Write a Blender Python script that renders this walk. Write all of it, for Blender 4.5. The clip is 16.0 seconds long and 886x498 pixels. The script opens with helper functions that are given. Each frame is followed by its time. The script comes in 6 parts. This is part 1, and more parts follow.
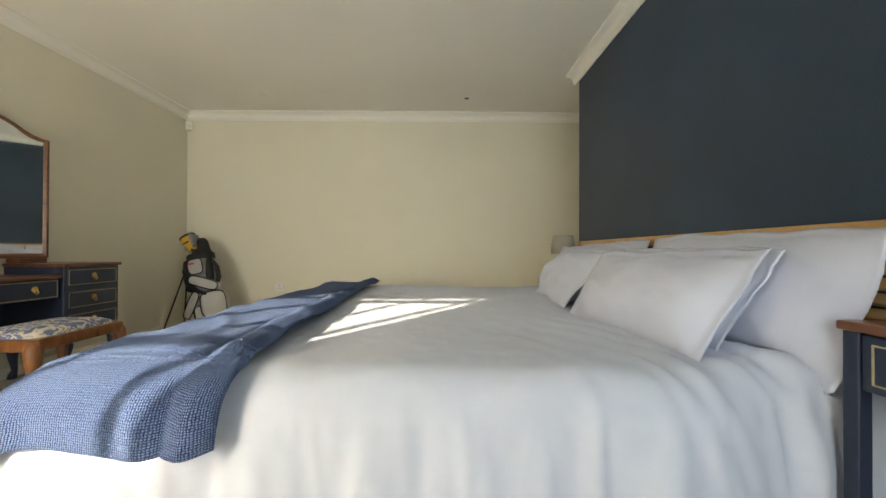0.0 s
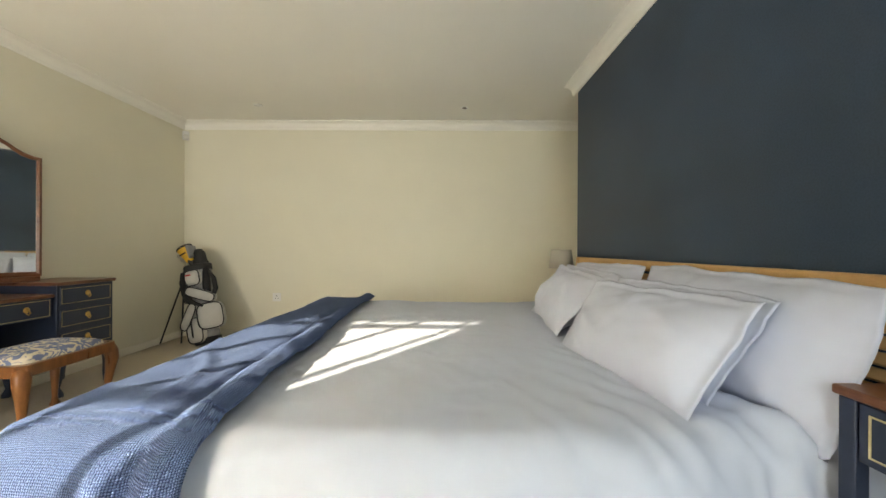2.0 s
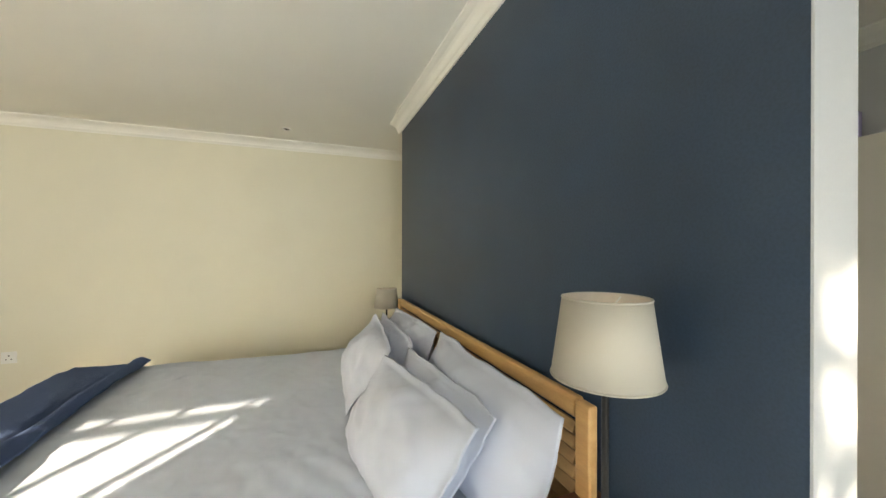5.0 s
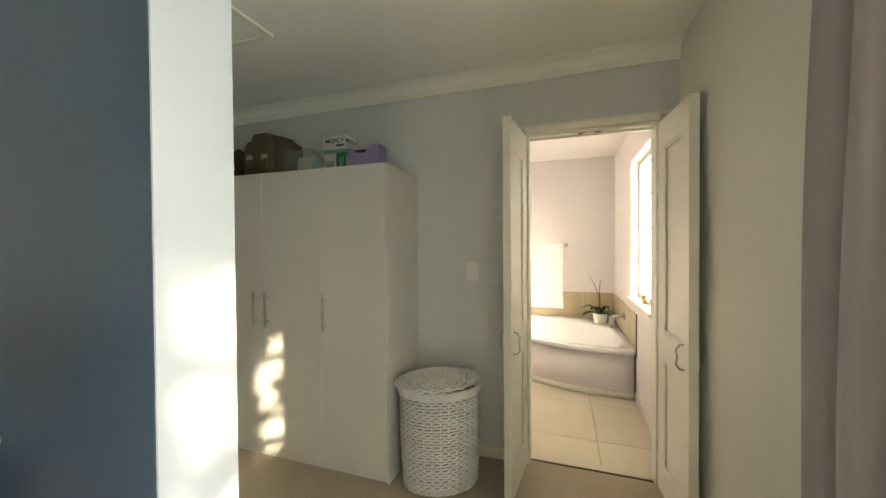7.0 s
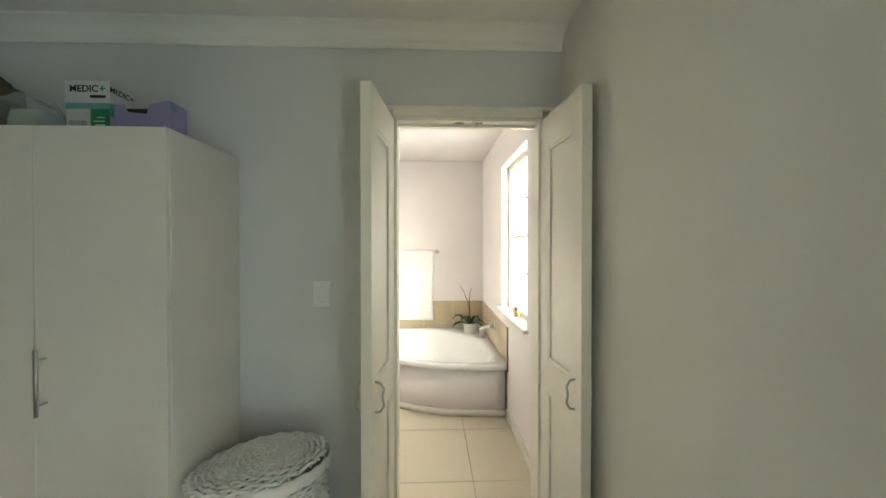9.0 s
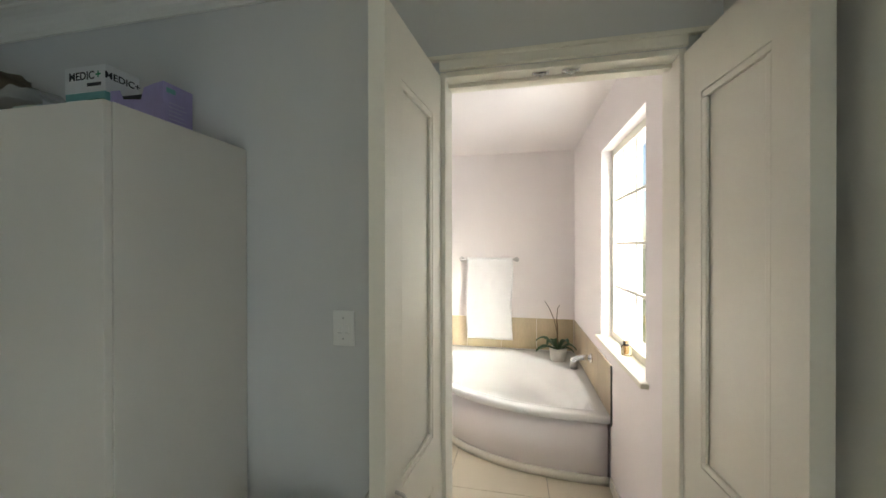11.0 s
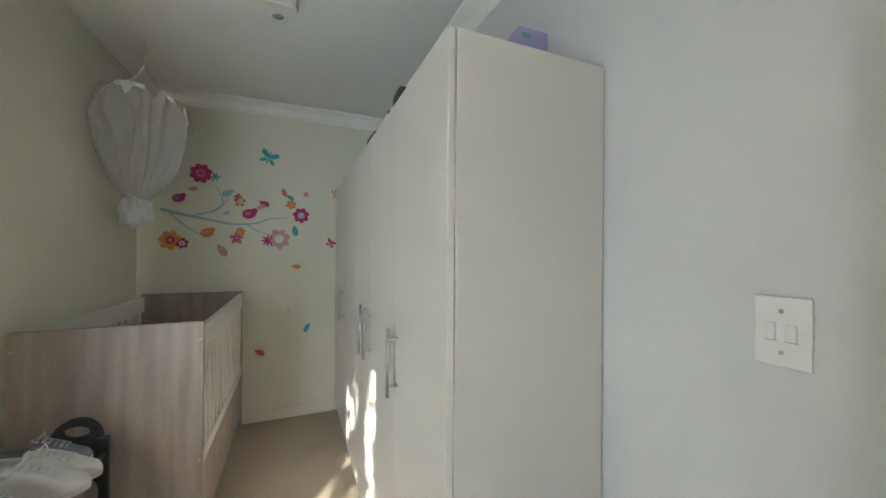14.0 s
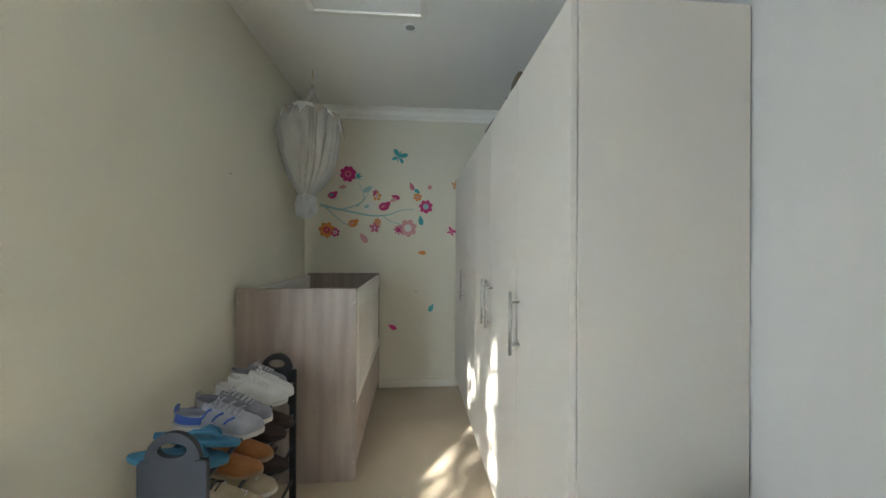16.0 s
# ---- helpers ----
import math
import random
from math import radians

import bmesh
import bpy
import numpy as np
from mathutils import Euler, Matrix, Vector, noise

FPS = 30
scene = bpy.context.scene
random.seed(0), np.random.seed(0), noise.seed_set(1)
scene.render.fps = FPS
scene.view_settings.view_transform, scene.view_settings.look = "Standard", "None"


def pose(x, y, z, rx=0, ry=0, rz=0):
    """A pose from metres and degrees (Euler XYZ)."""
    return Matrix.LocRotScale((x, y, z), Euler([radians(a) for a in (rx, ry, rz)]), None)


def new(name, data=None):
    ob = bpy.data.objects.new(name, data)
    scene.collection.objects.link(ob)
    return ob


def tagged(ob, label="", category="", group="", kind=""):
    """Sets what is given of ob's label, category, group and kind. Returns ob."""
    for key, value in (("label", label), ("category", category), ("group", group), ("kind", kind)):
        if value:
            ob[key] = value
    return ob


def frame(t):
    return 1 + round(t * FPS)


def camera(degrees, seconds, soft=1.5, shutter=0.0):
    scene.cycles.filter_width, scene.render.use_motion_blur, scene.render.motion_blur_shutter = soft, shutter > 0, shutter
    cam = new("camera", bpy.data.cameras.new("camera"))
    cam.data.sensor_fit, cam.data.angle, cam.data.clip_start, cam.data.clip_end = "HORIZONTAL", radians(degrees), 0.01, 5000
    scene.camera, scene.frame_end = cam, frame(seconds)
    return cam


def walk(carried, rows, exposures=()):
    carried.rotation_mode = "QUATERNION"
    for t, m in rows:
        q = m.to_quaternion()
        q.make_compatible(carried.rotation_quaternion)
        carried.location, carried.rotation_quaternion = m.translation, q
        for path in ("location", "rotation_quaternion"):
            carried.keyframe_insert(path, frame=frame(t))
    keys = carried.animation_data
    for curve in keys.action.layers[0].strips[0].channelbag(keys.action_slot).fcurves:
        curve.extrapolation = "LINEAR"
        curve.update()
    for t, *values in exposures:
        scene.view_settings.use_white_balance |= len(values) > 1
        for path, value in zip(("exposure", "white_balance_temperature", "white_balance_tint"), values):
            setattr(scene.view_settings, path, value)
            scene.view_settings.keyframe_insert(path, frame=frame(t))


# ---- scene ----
cam = camera(102.7, 16.0)
PATH = [
    (0, -3.078, 0.718, 0.855, 0.37, -0.18, -0.44),
    (0.5, -3.080, 0.695, 0.824, 0.19, -0.22, -0.54),
    (1, -3.068, 0.707, 0.862, 0.14, -0.20, -0.58),
    (1.5, -3.036, 0.732, 0.934, 0.14, -0.17, -0.32),
    (2, -3.011, 0.753, 1.000, -0.05, -0.24, 0.19),
    (2.5, -2.977, 0.767, 1.086, -0.18, -0.30, 0.82),
    (3, -2.934, 0.766, 1.163, -0.41, -0.50, 0.84),
    (5.5, -2.541, 0.827, 1.360, 0.21, 0.37, -32.94),
    (6, -2.490, 0.770, 1.372, -0.22, 0.63, -47.75),
    (6.5, -2.385, 0.659, 1.366, -0.39, 0.60, -59.82),
    (7, -2.215, 0.589, 1.354, -0.75, 0.40, -71.20),
    (7.5, -2.087, 0.571, 1.321, -0.77, 0.08, -85.77),
    (8, -1.922, 0.620, 1.317, -0.74, -0.26, -94.91),
    (8.5, -1.820, 0.657, 1.359, -0.39, -0.17, -94.88),
    (9, -1.692, 0.628, 1.408, -0.57, 0.00, -91.98),
    (11.5, -0.993, 0.566, 1.477, -0.11, -0.17, -69.72),
    (12, -0.878, 0.567, 1.503, -0.18, -0.42, -58.02),
    (12.5, -0.793, 0.639, 1.459, -0.05, -0.45, -48.76),
    (13, -0.751, 0.760, 1.415, -0.03, -0.43, -40.03),
    (13.5, -0.751, 0.820, 1.368, 0.14, -0.46, -31.75),
    (14, -0.769, 0.809, 1.313, 0.29, -0.47, -22.66),
    (14.5, -0.785, 0.767, 1.278, 0.11, -0.39, -14.42),
    (15, -0.808, 0.735, 1.224, -0.04, -0.38, -9.57),
    (15.5, -0.814, 0.728, 1.209, -0.02, -0.31, -6.86),
    (16, -0.823, 0.719, 1.209, 0.06, -0.30, -4.56),
]
EXPOSURES = [
    (0, 1.52, 7600, 10), (1, 1.22, 7550, 9), (1.5, 1.55, 7650, 10), (2.5, 1.86, 7650, 9), (3, 1.94, 7650, 9), (5.5, 1.95, 7550, 9), (6, 2.28, 7500, 5), (6.5, 2.22, 7500, 5), (7, 2.16, 7700, 6), (8, 2.34, 7150, 2), (8.5, 2.26, 6750, 0), (9, 2.16, 6580, 0),
    (11.5, 1.60, 6150, 7), (12, 1.40, 5950, 6), (12.5, 1.95, 6050, 7), (13, 2.54, 6250, 9), (13.5, 3.0, 6300, 11), (14, 3.08, 6200, 10), (14.5, 3.04, 6100, 10), (16, 3.08, 6100, 10),
]
walk(cam, [(t, pose(x, y, z, 90 + p, r, w)) for t, x, y, z, p, r, w in PATH], EXPOSURES)

# ---- plan, in metres: the wardrobe wall is x = 0, the garden wall y = 0 ----
XL, YFAR = -5.963, 4.767            # bedroom's left and far walls
XD, XP = -1.875, -1.745             # partition: dark face, pale back
YN, YF = 1.134, 3.78                # partition: near and far end
YST = 3.846                         # wall with the flower stickers
ZC, ZCOR = 2.423, 2.337             # ceiling, lower edge of the cornice
XBW, YBW = 2.55, 2.1                # bathroom's far and left walls
WT = 0.22                           # thickness of the garden wall
YDR, YDL, ZD = 0.092, 0.806, 2.02   # bathroom door opening

# ---- sun, sky, window light ----
SUN_WAY = Vector((0.659, 1.0, -0.445)).normalized()
world = bpy.data.worlds.new("world")
scene.world = world
world.use_nodes = True
sky = world.node_tree.nodes.new("ShaderNodeTexSky")
sky.sky_type, sky.sun_disc = "NISHITA", False
sky.sun_elevation = math.asin(-SUN_WAY.z)
sky.sun_rotation = math.atan2(-SUN_WAY.x, -SUN_WAY.y)
background = world.node_tree.nodes["Background"]
world.node_tree.links.new(sky.outputs[0], background.inputs[0])
background.inputs[1].default_value = 0.09

sun_data = bpy.data.lights.new("sun", "SUN")
sun_data.energy, sun_data.angle, sun_data.color = 5.0, radians(0.55), (1.0, 0.93, 0.80)
sun = new("sun", sun_data)
sun.rotation_euler = SUN_WAY.to_track_quat("-Z", "Y").to_euler()


def window_light(name, x, z, width, height, watts, up=0.0, off=0.03, color=(0.90, 0.95, 1.0)):
    """The sky's light through an opening in the garden wall."""
    data = bpy.data.lights.new(name, "AREA")
    data.shape, data.size, data.size_y, data.energy, data.color = "RECTANGLE", width, height, watts, color
    lamp = new(name, data)
    lamp.matrix_world = pose(x, -WT - off, z)
    lamp.rotation_euler = Vector((0, 1, up)).to_track_quat("-Z", "Y").to_euler()
    return lamp


window_light("window_light", -2.15, 1.0, 1.1, 1.8, 9.5, 0.45, color=(0.74, 0.88, 1.0))
window_light("window_light", -5.2, 1.0, 1.1, 1.8, 14, 0.45)
window_light("window_light", 0.86, 1.45, 0.78, 1.15, 4.4, 0.0, 0.28)


# ---- materials ----
def mat(name, base, rough=0.6, var=0.08, scale=3.0, bump=0.0, bscale=60.0, metal=0.0, stretch=(1, 1, 1), second=None, sheen=0.0, spec=0.5, detail=4.0, island=0.0):
    """Base colour broken up at two scales, with fine relief."""
    m = bpy.data.materials.new(name)
    m.use_nodes = True
    nt = m.node_tree
    n, l = nt.nodes, nt.links
    b = n["Principled BSDF"]
    tc = n.new("ShaderNodeTexCoord")
    mp = n.new("ShaderNodeMapping")
    mp.inputs["Scale"].default_value = stretch
    l.new(tc.outputs["Object"], mp.inputs[0])
    big = n.new("ShaderNodeTexNoise")
    big.inputs["Scale"].default_value, big.inputs["Detail"].default_value = scale, detail
    l.new(mp.outputs[0], big.inputs["Vector"])
    ramp = n.new("ShaderNodeValToRGB")
    lo = second or [c * (1 - var) for c in base]
    hi = base if second else [min(1, c * (1 + var)) for c in base]
    ramp.color_ramp.elements[0].position, ramp.color_ramp.elements[1].position = 0.3, 0.7
    ramp.color_ramp.elements[0].color, ramp.color_ramp.elements[1].color = (*lo, 1), (*hi, 1)
    l.new(big.outputs["Fac"], ramp.inputs[0])
    fine = n.new("ShaderNodeTexNoise")
    fine.inputs["Scale"].default_value, fine.inputs["Detail"].default_value = bscale, 3
    l.new(mp.outputs[0], fine.inputs["Vector"])
    mix = n.new("ShaderNodeMix")
    mix.data_type, mix.blend_type = "RGBA", "MULTIPLY"
    mix.inputs["Factor"].default_value = min(1.0, var * 2.5)
    l.new(ramp.outputs[0], mix.inputs[6])
    fr = n.new("ShaderNodeValToRGB")
    fr.color_ramp.elements[0].color, fr.color_ramp.elements[1].color = (0.72, 0.72, 0.72, 1), (1, 1, 1, 1)
    fr.color_ramp.elements[0].position, fr.color_ramp.elements[1].position = 0.3, 0.6
    l.new(fine.outputs["Fac"], fr.inputs[0])
    l.new(fr.outputs[0], mix.inputs[7])
    last = mix.outputs[2]
    if island:
        oi = n.new("ShaderNodeObjectInfo")
        hsv = n.new("ShaderNodeHueSaturation")
        mr = n.new("ShaderNodeMapRange")
        mr.inputs["To Min"].default_value, mr.inputs["To Max"].default_value = 1 - island, 1 + island
        l.new(oi.outputs["Random"], mr.inputs[0])
        l.new(mr.outputs[0], hsv.inputs["Value"])
        l.new(last, hsv.inputs["Color"])
        last = hsv.outputs[0]
    l.new(last, b.inputs["Base Color"])
    b.inputs["Metallic"].default_value = metal
    b.inputs["Specular IOR Level"].default_value = spec
    rr = n.new("ShaderNodeMapRange")
    rr.inputs["To Min"].default_value, rr.inputs["To Max"].default_value = max(0.02, rough - 0.07), min(1, rough + 0.07)
    l.new(big.outputs["Fac"], rr.inputs[0])
    l.new(rr.outputs[0], b.inputs["Roughness"])
    if sheen:
        b.inputs["Sheen Weight"].default_value = sheen
    if bump:
        bp = n.new("ShaderNodeBump")
        bp.inputs["Strength"].default_value, bp.inputs["Distance"].default_value = min(1, bump), 0.002
        l.new(fine.outputs["Fac"], bp.inputs["Height"])
        l.new(bp.outputs[0], b.inputs["Normal"])
    return m


def weave(name, base, dark, scale, rough=0.9, depth=0.004, sheen=0.3, ridge=(1.0, 1.0)):
    """Cloth with crossing ribs, worked as relief, with shade painted into the gaps."""
    m = mat(name, base, rough, 0.08, 4.0, sheen=sheen, spec=0.2)
    nt = m.node_tree
    n, l = nt.nodes, nt.links
    b = n["Principled BSDF"]
    tc = n.new("ShaderNodeTexCoord")
    waves = []
    for axis, k in zip("XY", ridge):
        w = n.new("ShaderNodeTexWave")
        w.wave_type, w.bands_direction = "BANDS", axis
        w.inputs["Scale"].default_value, w.inputs["Distortion"].default_value = scale * k, 3.2
        w.inputs["Detail"].default_value, w.inputs["Detail Scale"].default_value = 2.0, 2.0
        l.new(tc.outputs["UV"], w.inputs["Vector"])
        waves.append(w)
    mul = n.new("ShaderNodeMath")
    mul.operation = "MULTIPLY"
    l.new(waves[0].outputs["Fac"], mul.inputs[0])
    l.new(waves[1].outputs["Fac"], mul.inputs[1])
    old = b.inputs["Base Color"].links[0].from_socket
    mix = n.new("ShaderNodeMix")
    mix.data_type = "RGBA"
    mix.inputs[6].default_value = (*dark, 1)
    gap_shade = n.new("ShaderNodeMath")
    gap_shade.operation = "POWER"
    gap_shade.inputs[1].default_value = 0.5
    l.new(mul.outputs[0], gap_shade.inputs[0])
    l.new(gap_shade.outputs[0], mix.inputs["Factor"])
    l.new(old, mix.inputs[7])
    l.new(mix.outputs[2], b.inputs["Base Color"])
    bp = n.new("ShaderNodeBump")
    bp.inputs["Strength"].default_value, bp.inputs["Distance"].default_value = 0.9, depth
    l.new(mul.outputs[0], bp.inputs["Height"])
    l.new(bp.outputs[0], b.inputs["Normal"])
    return m


def glass_mat(name, color=(1, 1, 1), rough=0.0):
    m = bpy.data.materials.new(name)
    m.use_nodes = True
    b = m.node_tree.nodes["Principled BSDF"]
    b.inputs["Base Color"].default_value = (*color, 1)
    b.inputs["Transmission Weight"].default_value = 1.0
    b.inputs["Roughness"].default_value, b.inputs["IOR"].default_value = rough, 1.45
    return m


def sheer_mat(name, base, open_part):
    """A fine net: part of the light goes straight through."""
    m = mat(name, base, 0.9, 0.05, 8.0, sheen=0.2)
    n, l = m.node_tree.nodes, m.node_tree.links
    tr = n.new("ShaderNodeBsdfTransparent")
    mx = n.new("ShaderNodeMixShader")
    mx.inputs[0].default_value = open_part
    out = n["Material Output"]
    l.new(n["Principled BSDF"].outputs[0], mx.inputs[1])
    l.new(tr.outputs[0], mx.inputs[2])
    l.new(mx.outputs[0], out.inputs[0])
    return m


WALL = mat("wall_paint", (0.765, 0.728, 0.595), 0.75, 0.025, 1.3, 0.12, 220)
CEIL = mat("ceiling_paint", (0.875, 0.852, 0.785), 0.85, 0.02, 1.0, 0.1, 200)
WHITE = mat("white_gloss_paint", (0.83, 0.79, 0.69), 0.38, 0.02, 4, 0.06, 90)
# white paint with a darkened base, to hold back the strong window light
ENDW = mat("white_paint_dimmed", (0.46, 0.47, 0.485), 0.7, 0.02, 3, 0.15, 150)
DARK = mat("dark_blue_paint", (0.031, 0.055, 0.094), 0.42, 0.28, 1.3, 0.15, 160, spec=0.42)
# wall paint with less yellow: the garden wall's cooler light is put in here
WALLCOOL = mat("cooled_wall_paint", (0.75, 0.73, 0.66), 0.75, 0.025, 1.3, 0.12, 220)
# the wall paint again, greyed so dim, cool light is in the colour
WALLDIM = mat("dimmed_wall_paint", (0.655, 0.65, 0.635), 0.75, 0.025, 1.3, 0.12, 220)
PINK = mat("pink_white_paint", (0.88, 0.825, 0.815), 0.8, 0.02, 1.5, 0.08, 200)
CARPET = mat("beige_carpet", (0.47, 0.385, 0.265), 0.98, 0.10, 2.2, 0.9, 480, sheen=0.3)
TILE = mat("cream_floor_tile", (0.74, 0.655, 0.50), 0.30, 0.008, 1.5, 0.02, 60, island=0.02)
WTILE = mat("sand_wall_tile", (0.55, 0.45, 0.30), 0.35, 0.12, 5, 0.04, 70, stretch=(1, 1, 0.25), island=0.04)
GROUT = mat("grout", (0.30, 0.25, 0.19), 0.9, 0.1, 20)
LAMINATE = mat("white_laminate", (0.72, 0.675, 0.60), 0.42, 0.015, 2, 0.03, 160)
EDGE = mat("joint_shadow", (0.10, 0.095, 0.09), 0.9)
STEEL = mat("brushed_steel", (0.55, 0.54, 0.52), 0.32, 0.05, 30, 0.05, 200, metal=1.0)
CHROME = mat("chrome", (0.72, 0.73, 0.75), 0.12, 0.02, 10, metal=1.0)
BRASS = mat("aged_brass", (0.62, 0.42, 0.14), 0.35, 0.2, 25, 0.15, 120, metal=1.0)
PINE = mat("honey_pine", (0.60, 0.37, 0.16), 0.45, 0.15, 4, 0.1, 60, stretch=(8, 1, 8), second=(0.50, 0.28, 0.11))
MAHOG = mat("reddish_brown_wood", (0.20, 0.080, 0.035), 0.30, 0.2, 5, 0.06, 60, stretch=(10, 1, 10), second=(0.115, 0.042, 0.02))
OAKL = mat("stool_wood", (0.27, 0.11, 0.036), 0.3, 0.2, 6, 0.06, 60, stretch=(6, 6, 1), second=(0.15, 0.055, 0.018))
NAVY = mat("navy_furniture_paint", (0.020, 0.030, 0.060), 0.42, 0.12, 5, 0.08, 80)
GOLDLINE = mat("gold_line", (0.55, 0.46, 0.25), 0.5, 0.1, 30)
LINEN = mat("white_bed_linen", (0.475, 0.52, 0.615), 0.9, 0.02, 5, 0.25, 700, sheen=0.1, spec=0.2)
LINENP = mat("pillow_cotton", (0.495, 0.53, 0.635), 0.9, 0.02, 6, 0.25, 700, sheen=0.1, spec=0.2)
for cloth in (LINEN, LINENP):
    n_, l_ = cloth.node_tree.nodes, cloth.node_tree.links
    shader = n_["Principled BSDF"]
    where = n_.new("ShaderNodeTexCoord")
    crease = n_.new("ShaderNodeTexNoise")
    crease.noise_type = "RIDGED_MULTIFRACTAL"
    crease.inputs["Scale"].default_value, crease.inputs["Detail"].default_value = 5.5, 3.0
    crease.inputs["Distortion"].default_value = 0.8
    l_.new(where.outputs["Object"], crease.inputs["Vector"])
    soft_bump = n_.new("ShaderNodeBump")
    soft_bump.inputs["Strength"].default_value, soft_bump.inputs["Distance"].default_value = 0.5, 0.016
    l_.new(crease.outputs["Fac"], soft_bump.inputs["Height"])
    l_.new(shader.inputs["Normal"].links[0].from_socket, soft_bump.inputs["Normal"])
    l_.new(soft_bump.outputs[0], shader.inputs["Normal"])
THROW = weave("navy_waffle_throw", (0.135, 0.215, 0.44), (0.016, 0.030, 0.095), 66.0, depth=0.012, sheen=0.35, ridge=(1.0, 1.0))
THROW.node_tree.nodes["Principled BSDF"].inputs["Sheen Tint"].default_value = (0.45, 0.62, 1.0, 1)
SHADE = mat("cream_lampshade", (0.52, 0.49, 0.43), 0.85, 0.03, 4, 0.2, 400)
n_, l_ = SHADE.node_tree.nodes, SHADE.node_tree.links
shade_glow = n_.new("ShaderNodeBsdfTranslucent")
shade_glow.inputs[0].default_value = (0.62, 0.56, 0.46, 1)
shade_mix = n_.new("ShaderNodeMixShader")
shade_mix.inputs[0].default_value = 0.32
l_.new(n_["Principled BSDF"].outputs[0], shade_mix.inputs[1])
l_.new(shade_glow.outputs[0], shade_mix.inputs[2])
l_.new(shade_mix.outputs[0], n_["Material Output"].inputs[0])
SHADEIN = mat("lampshade_lining", (0.70, 0.60, 0.50), 0.7)
BLACKM = mat("black_metal", (0.015, 0.014, 0.014), 0.4, 0.1, 20)
CURTAIN = mat("taupe_linen_curtain", (0.36, 0.32, 0.315), 0.92, 0.09, 2.5, 0.35, 260, stretch=(1, 1, 0.06), sheen=0.1, spec=0.2)
n_, l_ = CURTAIN.node_tree.nodes, CURTAIN.node_tree.links
through_cloth = n_.new("ShaderNodeBsdfTranslucent")
through_cloth.inputs[0].default_value = (0.50, 0.455, 0.43, 1)
cloth_mix = n_.new("ShaderNodeMixShader")
cloth_mix.inputs[0].default_value = 0.10
l_.new(n_["Principled BSDF"].outputs[0], cloth_mix.inputs[1])
l_.new(through_cloth.outputs[0], cloth_mix.inputs[2])
l_.new(cloth_mix.outputs[0], n_["Material Output"].inputs[0])
WICKER = mat("white_painted_wicker", (0.76, 0.745, 0.71), 0.55, 0.06, 20, 0.2, 90)
LINER = mat("white_cotton_liner", (0.74, 0.72, 0.68), 0.9, 0.04, 10, 0.3, 300)
GREYWOOD = mat("grey_oak_laminate", (0.47, 0.385, 0.32), 0.5, 0.2, 3.2, 0.06, 60, stretch=(7, 7, 0.7), second=(0.34, 0.275, 0.225))
CREAM = mat("cream_paint", (0.74, 0.705, 0.63), 0.5, 0.02, 5, 0.04, 80)
PLASTIC = mat("white_plastic", (0.80, 0.79, 0.76), 0.35, 0.01, 5)
SLATE = mat("slate_plastic", (0.017, 0.019, 0.024), 0.55, 0.06, 20, 0.1, 120)
ACRYL = mat("white_bath_acrylic", (0.82, 0.81, 0.80), 0.16, 0.01, 3)
TOWEL = mat("white_terry_towel", (0.80, 0.79, 0.79), 0.98, 0.012, 12, 0.8, 500, sheen=0.4)
MIRROR = bpy.data.materials.new("mirror_glass")
MIRROR.use_nodes = True
MIRROR.node_tree.nodes["Principled BSDF"].inputs["Base Color"].default_value = (0.82, 0.86, 0.83, 1)
MIRROR.node_tree.nodes["Principled BSDF"].inputs["Metallic"].default_value = 1.0
MIRROR.node_tree.nodes["Principled BSDF"].inputs["Roughness"].default_value = 0.03
GLASS = glass_mat("window_glass")


# ---- building helpers ----
def obj_from(name, bm, material, smooth=False):
    me = bpy.data.meshes.new(name)
    bm.normal_update()
    bm.to_mesh(me)
    bm.free()
    for m in (material if isinstance(material, (list, tuple)) else [material]):
        me.materials.append(m)
    if smooth:
        me.polygons.foreach_set("use_smooth", [True] * len(me.polygons))
    return new(name, me)


def structure(name, bm, material, label, smooth=False):
    return tagged(obj_from(name, bm, material, smooth), label, name.split("_")[0], "", "structure")


def thing(name, label, category, m=None, group=""):
    ob = new(name)
    ob.empty_display_size = 0.1
    ob.matrix_world = m or Matrix()
    return tagged(ob, label, category, group)


def part(name, bm, material, parent, label="", smooth=False):
    """Links a bmesh as one mesh object under a thing or under a part."""
    ob = obj_from(name, bm, material, smooth)
    ob.parent = parent
    return tagged(ob, label) if label else ob


def lone(name, bm, material, label, category, smooth=False, group=""):
    return tagged(obj_from(name, bm, material, smooth), label, category, group)


def box(x0, x1, y0, y1, z0, z1, bevel=0.0, bm=None, seg=2):
    bm = bm or bmesh.new()
    vs = bmesh.ops.create_cube(bm, size=1.0, matrix=Matrix.Translation(((x0 + x1) / 2, (y0 + y1) / 2, (z0 + z1) / 2)) @ Matrix.Diagonal((abs(x1 - x0), abs(y1 - y0), abs(z1 - z0), 1)))["verts"]
    if bevel:
        es = list({e for v in vs for e in v.link_edges})
        bmesh.ops.bevel(bm, geom=es, offset=bevel, segments=seg, affect="EDGES", profile=0.5)
    return bm


